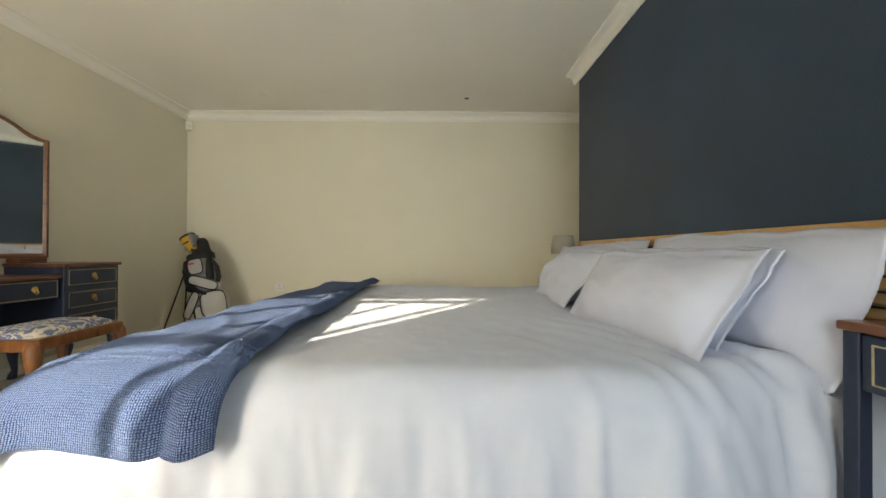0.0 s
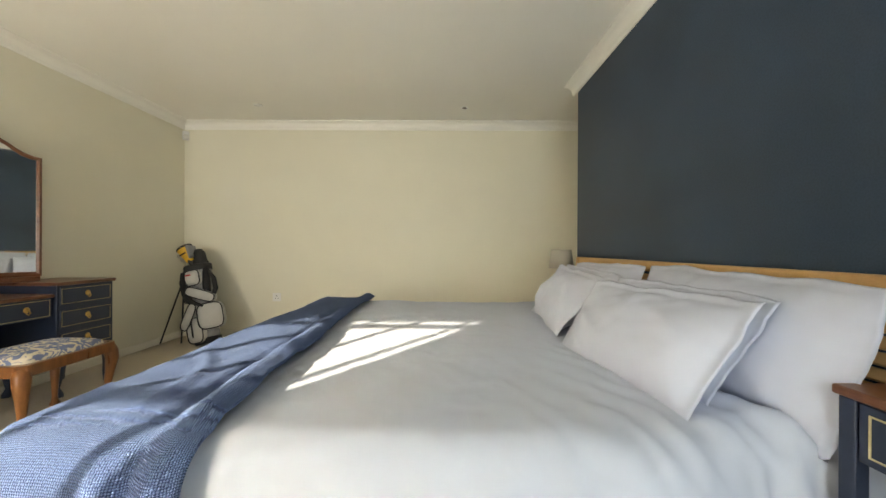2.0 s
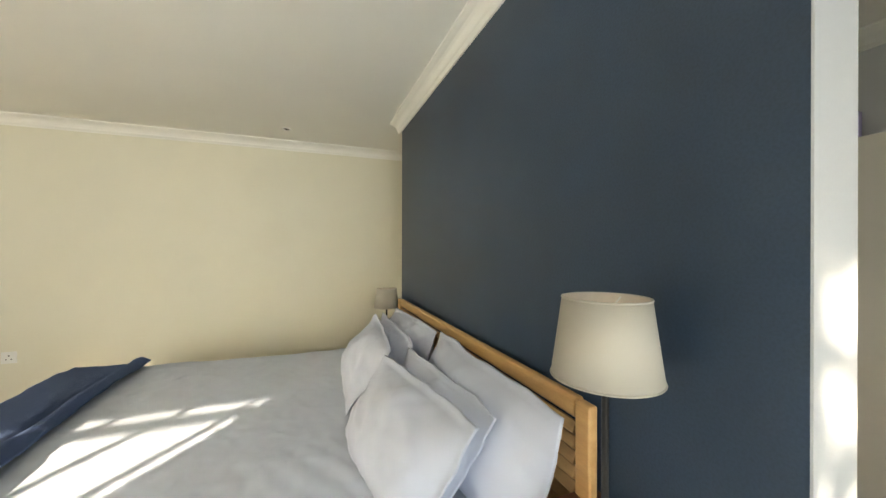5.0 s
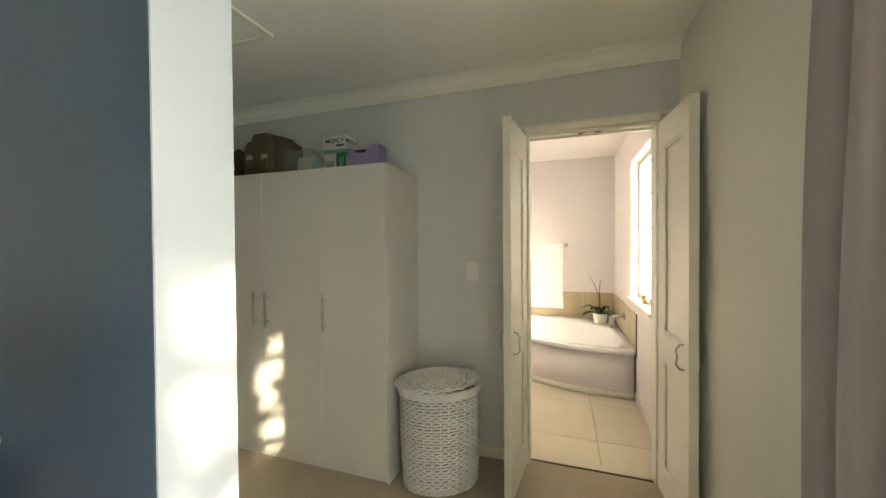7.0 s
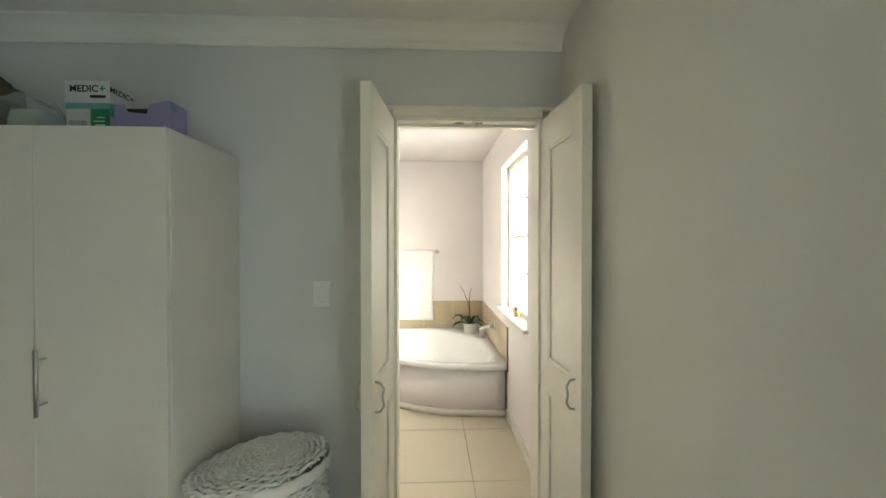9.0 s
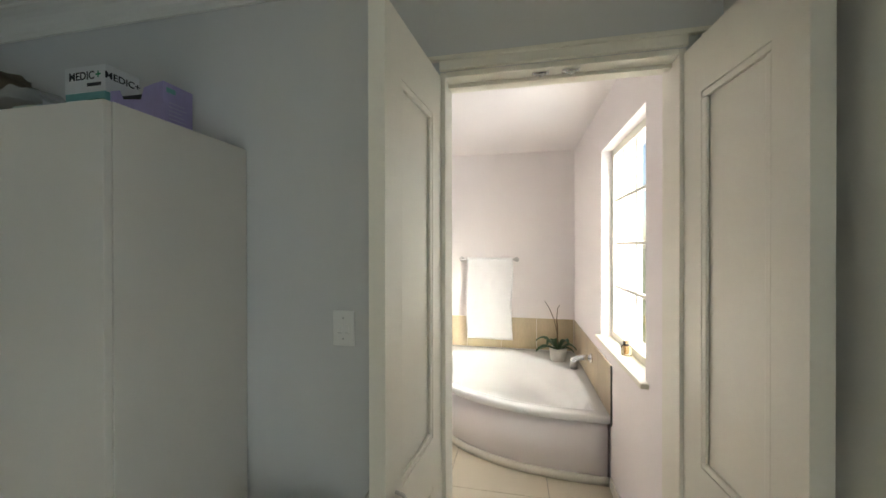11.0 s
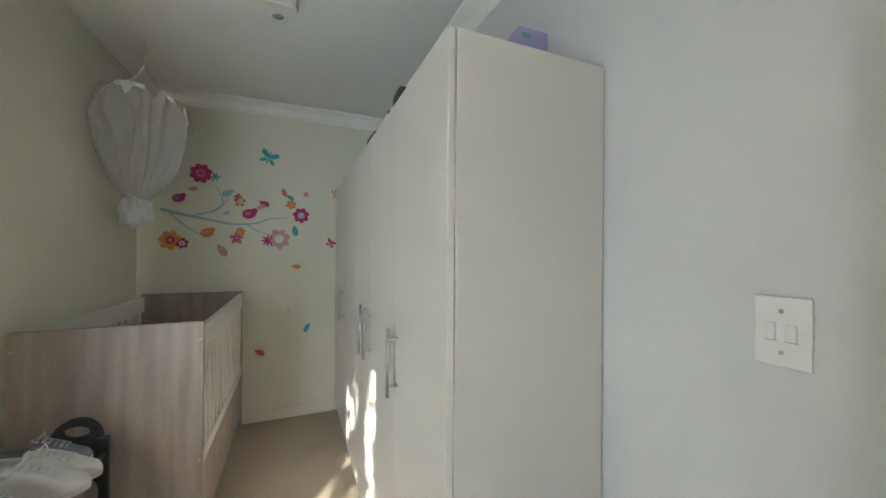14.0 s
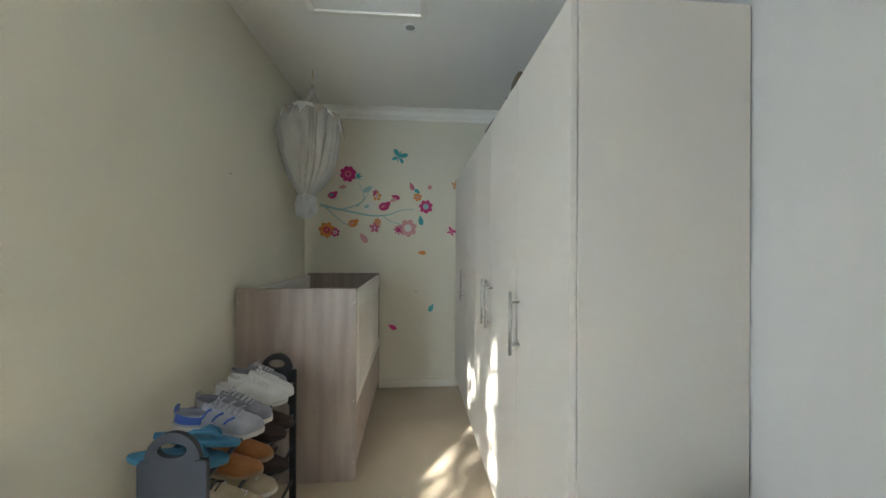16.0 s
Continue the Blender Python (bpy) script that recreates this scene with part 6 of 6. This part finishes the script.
def loft(rings, bm=None, cap=True):
    bm = bm or bmesh.new()
    vs = [[bm.verts.new((p[0], p[1], z)) for p in pts] for pts, z in rings]
    n = len(vs[0])
    for a, b in zip(vs, vs[1:]):
        for k in range(n):
            bm.faces.new((a[k], a[(k + 1) % n], b[(k + 1) % n], b[k]))
    if cap:
        bm.faces.new(vs[-1])
    bmesh.ops.recalc_face_normals(bm, faces=bm.faces[:])
    return bm


C0 = Vector((1.86, 0.60))


def basin_ring(f, dr=0.0):
    out = []
    for p in outline:
        d = Vector(p) - C0
        a = math.atan2(d.y, d.x)
        k = 1 - 0.40 * math.exp(-((a + 0.73) / 0.45) ** 2) - 0.20 * math.exp(-((a - 0.86) / 0.35) ** 2)
        q = C0 + d * (0.875 * k * f)
        out.append((q.x, q.y))
    return out


rim = [(push(outline, 0.004), ZR - 0.045), (outline, ZR - 0.038), (outline, ZR - 0.012), (push(outline, 0.006), ZR - 0.003), (push(outline, 0.014), ZR)]
inside = [(basin_ring(1.03), ZR), (basin_ring(1.0), ZR - 0.006), (basin_ring(0.97), ZR - 0.03), (basin_ring(0.90), ZR - 0.16), (basin_ring(0.80), ZR - 0.29), (basin_ring(0.62), ZR - 0.33), (basin_ring(0.3), ZR - 0.335), (basin_ring(0.02), ZR - 0.338)]
part("tub", loft(rim + inside), ACRYL, bath, "glossy white acrylic tub", True)
front = [p for p in curve]


def wall_strip(pts, inset, z0, z1, thick):
    c = Vector((1.95, 0.55))
    bm = bmesh.new()
    o = [Vector(p) + (c - Vector(p)).normalized() * inset for p in pts]
    i = [Vector(p) + (c - Vector(p)).normalized() * (inset + thick) for p in pts]
    vs = [(bm.verts.new((*a, z0)), bm.verts.new((*a, z1)), bm.verts.new((*b, z1)), bm.verts.new((*b, z0))) for a, b in zip(o, i)]
    for a, b in zip(vs, vs[1:]):
        for k in range(4):
            bm.faces.new((a[k], a[(k + 1) % 4], b[(k + 1) % 4], b[k]))
    bm.faces.new(vs[0])
    bm.faces.new(vs[-1][::-1])
    bmesh.ops.recalc_face_normals(bm, faces=bm.faces[:])
    return bm


part("apron", wall_strip(curve, 0.030, 0.003, ZR - 0.04, 0.02), PINK, bath, "smooth pale pink curved front", True)
part("plinth", wall_strip(curve, 0.018, 0.003, 0.055, 0.012), WHITE, bath, "white skirting round the bath", True)
part("waste", lathe([(0.0005, ZR - 0.328), (0.03, ZR - 0.328), (0.034, ZR - 0.334)], 20, centre=(1.86, 0.6)), CHROME, bath, "chrome waste", True)

# wall tiles over the bath
def wall_tile(parent, x0, x1, y0, y1, z0, z1):
    ob = obj_from("tile", box(x0, x1, y0, y1, z0, z1, 0.0015), WTILE)
    ob.parent = parent


wf, ww = bpy.data.objects["wall_bath_far"], bpy.data.objects["wall_bath_window"]
ZT = 0.744
ys = [0.009, 0.36, 0.71, 1.06, 1.36]
for a, b in zip(ys, ys[1:]):
    wall_tile(wf, XBW - 0.008, XBW - 0.0005, a + 0.0015, b - 0.0015, ZR + 0.002, ZT)
xs = [1.160, 1.50, 1.85, 2.20, XBW - 0.009]
for a, b in zip(xs, xs[1:]):
    wall_tile(ww, a + 0.0015, b - 0.0015, 0.0005, 0.008, ZR + 0.002, ZT)
structure("trim_tile_edge", box(1.154, 1.1605, 0.0005, 0.009, ZR - 0.05, ZT + 0.001), EDGE, "dark metal edge strip beside the wall tiles")

rail = thing("towel_rail", "chrome towel rail on the bathroom wall", "towel rail", pose(XBW - 0.07, 0, 1.335))
part("bar", tube([(0, 0.545, 0), (0, 1.125, 0)], 0.009, 12), CHROME, rail, smooth=True)
for y in (0.555, 1.115):
    part("bracket", tube([(0.070, y, 0), (0.060, y, 0), (0.056, y, 0), (0.0, y, 0)], [0.024, 0.024, 0.012, 0.010], 16), CHROME, rail, smooth=True)


def towel_fn(u, v):
    y = 0.600 + 0.455 * u + 0.004 * math.sin(7 * v)
    L = 1.50
    s = v * L
    f = 0.80
    if s < f:
        x, z = XBW - 0.070 - 0.015, 1.335 - (f - s)
        x += -0.008 * math.sin(5 * u + 1.0) * (f - s) / f - 0.006 * fbm(u * 3, s * 3, 1)
    elif s < f + 0.045:
        a = (s - f) / 0.045 * math.pi
        x, z = XBW - 0.070 - 0.015 * math.cos(a), 1.335 + 0.015 * math.sin(a)
    else:
        x, z = XBW - 0.070 + 0.015, 1.335 - (s - f - 0.045)
        x += 0.004 * math.sin(4 * u)
    y += (0.006 * math.sin(9 * z))
    return (x, y, z, u, v)


lone("towel", sheet(towel_fn, 26, 70, 0.006), TOWEL, "white bath towel folded over the rail", "towel", True)

pot = thing("orchid_pot", "white ceramic pot with a leafy orchid on the bath's corner", "potted plant", pose(2.235, 0.19, ZR))
part("pot", lathe([(0.0005, 0.0), (0.060, 0.0), (0.065, 0.006), (0.074, 0.090), (0.078, 0.112), (0.074, 0.115), (0.069, 0.106), (0.060, 0.095), (0.0005, 0.093)], 36), mat("white_glazed_ceramic", (0.76, 0.73, 0.68), 0.3, 0.04, 10), pot, "white glazed pot", True)
LEAF = mat("dark_orchid_leaf", (0.035, 0.085, 0.030), 0.42, 0.2, 14, 0.1, 60)
STEM = mat("brown_stem", (0.13, 0.085, 0.04), 0.7, 0.2, 20)
for a, L, rise, wdt in ((75, 0.19, 0.11, 0.085), (108, 0.20, 0.04, 0.090), (140, 0.16, 0.12, 0.070), (262, 0.15, 0.06, 0.085), (285, 0.14, 0.02, 0.080), (20, 0.12, 0.09, 0.070), (215, 0.13, 0.13, 0.060)):
    t = radians(a)

    def leaf_fn(u, v):
        w_ = wdt * math.sin(math.pi * min(1, u * 0.93 + 0.07)) ** 0.7
        k = 2 * v - 1
        r = 0.01 + L * u
        z = 0.095 + rise * math.sin(1.9 * u) - 0.12 * max(0, u - 0.45) ** 1.5 + 0.010 * abs(k)
        x, y = r * math.cos(t) - k * w_ / 2 * math.sin(t), r * math.sin(t) + k * w_ / 2 * math.cos(t)
        return (max(min(x, 0.29), -9), max(y, -0.17), z, u, v)
    part("leaf", sheet(leaf_fn, 12, 6, 0.002), LEAF, pot, "broad dark green leaf", True)
part("stem", tube([(0, 0, 0.09), (-0.01, 0.01, 0.25), (0.01, 0.03, 0.36), (-0.02, 0.08, 0.48), (-0.05, 0.12, 0.54)], [0.004, 0.004, 0.0035, 0.003, 0.002], 7), STEM, pot, "bare flower stem", True)
part("stem", tube([(0.01, 0.0, 0.09), (0.02, 0.0, 0.28), (0.0, 0.01, 0.38), (0.02, 0.0, 0.47), (0.01, -0.02, 0.50)], [0.004, 0.004, 0.0035, 0.003, 0.002], 7), STEM, pot, "bare flower stem", True)
part("stake", tube([(-0.005, 0.005, 0.09), (0.0, 0.012, 0.37)], 0.0025, 6), STEM, pot)

tumbler = thing("tumbler", "small brushed metal tumbler on the bath rim", "tumbler", pose(2.03, 0.085, ZR))
part("cup", lathe([(0.0005, 0.0), (0.030, 0.0), (0.033, 0.095), (0.030, 0.095), (0.028, 0.005), (0.0005, 0.004)], 28), STEEL, tumbler, smooth=True)
spout = thing("bath_spout", "chrome wall-mounted bath spout", "tap", pose(1.70, 0.008, 0.625))
part("rose", tube([(0, 0, 0), (0, 0.012, 0)], 0.036, 24), CHROME, spout, "round chrome wall plate", True)
part("spout", tube([(0, 0.01, 0.0), (0, 0.06, 0.002), (0, 0.11, -0.010), (0, 0.145, -0.030)], [0.021, 0.020, 0.019, 0.018], 16), CHROME, spout, "curved chrome spout", True)
diff = thing("reed_diffuser", "glass reed diffuser with wooden sticks on the sill", "reed diffuser", pose(0.985, -0.030, 0.862))
part("bottle", lathe([(0.0005, 0.0), (0.026, 0.0), (0.028, 0.004), (0.028, 0.045), (0.022, 0.055), (0.014, 0.058), (0.014, 0.066)], 28), glass_mat("amber_glass", (0.95, 0.85, 0.65)), diff, "clear glass bottle", True)
part("collar", lathe([(0.016, 0.054), (0.017, 0.056), (0.017, 0.076), (0.012, 0.078)], 24), BLACKM, diff, "black collar", True)
REED = mat("reed_stick", (0.52, 0.31, 0.12), 0.7, 0.15, 20)
for k in range(7):
    a = 2 * math.pi * k / 7
    part("reed", tube([(0.006 * math.cos(a), 0.006 * math.sin(a), 0.01), (0.045 * math.cos(a), 0.030 * math.sin(a), 0.225 + 0.012 * math.sin(k * 2))], 0.0018, 6), REED, diff)

# ---- garden ----
GRASS = mat("lawn", (0.10, 0.13, 0.045), 0.95, 0.3, 0.6, 0.5, 40, second=(0.15, 0.15, 0.07))
PAVE = mat("pale_paving", (0.46, 0.43, 0.37), 0.85, 0.15, 2, 0.3, 60)
bm = bmesh.new()
bmesh.ops.create_grid(bm, x_segments=2, y_segments=2, size=400)
g = structure("ground", bm, GRASS, "lawn reaching to the horizon")
g.location = (0, 0, -0.16)
# paving out of view, added pale to throw sunlight up to the ceilings
structure("pavement", box(-8.5, 4.5, -3.2, -WT - 0.002, -0.30, -0.12), PAVE, "unseen pale terrace added along the house to bounce sun indoors")
structure("wall_boundary", box(-16, 12, -9.2, -9.0, -0.16, 1.7), mat("rendered_garden_wall", (0.55, 0.52, 0.46), 0.9, 0.1, 1.0, 0.2, 30), "pale rendered garden wall")
# tree out of view, added to break up the sun through window_1
TX, TY = -4.49, -3.5
tree = thing("garden_tree", "small leafy garden tree, out of view, its crown cut to dapple the glazed door", "tree", pose(TX, TY, -0.16))
BARK = mat("bark", (0.11, 0.08, 0.055), 0.9, 0.3, 10, 0.6, 40)
FOL = mat("garden_foliage", (0.055, 0.10, 0.030), 0.6, 0.35, 3, 0.1, 40)
part("trunk", tube([(0, 0, 0), (0.03, 0.02, 0.7), (-0.03, 0.03, 1.5), (0.03, 0.0, 2.5), (0.0, 0.0, 3.5)], [0.075, 0.06, 0.045, 0.03, 0.008], 10), BARK, tree, smooth=True)
rnd = random.Random(11)
centre = Vector((0.0, 0.0, 2.64))
for k in range(9):
    a, zz = 2.4 * k, 1.3 + 0.2 * k
    e = Vector((math.cos(a), math.sin(a), 0.5)) * rnd.uniform(0.45, 0.7)
    part("limb", tube([(0, 0, zz), tuple(Vector((0, 0, zz)) + e * 0.5 + Vector((0, 0, 0.04))), tuple(Vector((0, 0, zz)) + e)], [0.018, 0.012, 0.004], 6), BARK, tree, smooth=True)
# crown gaps set to land sun patches indoors: x, z, half width, half height at the glazed door
SUN_GAPS = ((-2.65, 1.84, 0.07, 0.07), (-2.69, 1.69, 0.040, 0.05), (-2.60, 1.66, 0.03, 0.06), (-2.64, 1.49, 0.035, 0.035), (-2.71, 1.37, 0.03, 0.06), (-2.60, 1.32, 0.025, 0.016), (-2.12, 1.84, 0.035, 0.05), (-2.15, 1.70, 0.07, 0.06), (-2.16, 1.51, 0.06, 0.07),
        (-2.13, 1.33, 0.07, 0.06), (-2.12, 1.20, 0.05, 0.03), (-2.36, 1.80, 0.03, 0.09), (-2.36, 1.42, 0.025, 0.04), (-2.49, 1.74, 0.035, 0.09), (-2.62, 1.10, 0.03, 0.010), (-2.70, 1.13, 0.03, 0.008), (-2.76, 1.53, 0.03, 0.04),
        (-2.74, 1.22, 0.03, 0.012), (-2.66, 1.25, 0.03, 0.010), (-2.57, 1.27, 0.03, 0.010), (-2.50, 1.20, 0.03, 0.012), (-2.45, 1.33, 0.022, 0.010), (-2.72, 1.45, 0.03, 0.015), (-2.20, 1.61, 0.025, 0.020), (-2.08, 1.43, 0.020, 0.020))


def in_sun_gap(p):
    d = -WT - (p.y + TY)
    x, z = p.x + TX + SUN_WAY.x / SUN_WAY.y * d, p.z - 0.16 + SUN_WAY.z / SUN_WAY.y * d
    return any(((x - gx) / (rx + 0.012)) ** 2 + ((z - gz) / (rz + 0.012)) ** 2 < 1 for gx, gz, rx, rz in SUN_GAPS)


verts, faces = [], []
for _ in range(620):
    p = Vector((rnd.gauss(0, 1), rnd.gauss(0, 1), rnd.gauss(0, 1))).normalized() * rnd.uniform(0.02, 1.0) ** 0.40
    c = centre + Vector((p.x * 1.0, p.y * 0.8, p.z * 1.25))
    for _ in range(rnd.randint(12, 18)):
        o = c + Vector((rnd.gauss(0, 0.06), rnd.gauss(0, 0.06), rnd.gauss(0, 0.06)))
        q = Euler((rnd.uniform(-1.2, 1.2), rnd.uniform(-1.2, 1.2), rnd.uniform(0, 6.28))).to_matrix()
        L, W = rnd.uniform(0.035, 0.06), rnd.uniform(0.016, 0.026)
        rim_pts = [o + q @ Vector((u * L, v * W, w_ * L)) for u, v, w_ in ((-1, 0, 0), (-0.3, -1, 0.15), (0.4, -0.8, 0.12), (1, 0, -0.1), (0.4, 0.8, 0.12), (-0.3, 1, 0.15))]
        if in_sun_gap(o):
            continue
        i0 = len(verts)
        verts += rim_pts
        faces += [(i0, i0 + 1, i0 + 2, i0 + 3), (i0, i0 + 3, i0 + 4, i0 + 5)]
me = bpy.data.meshes.new("crown")
me.from_pydata(verts, [], faces)
me.materials.append(FOL)
crown = new("crown", me)
crown.parent = tree
tagged(crown, "loose crown of small green leaves", kind="stuff")
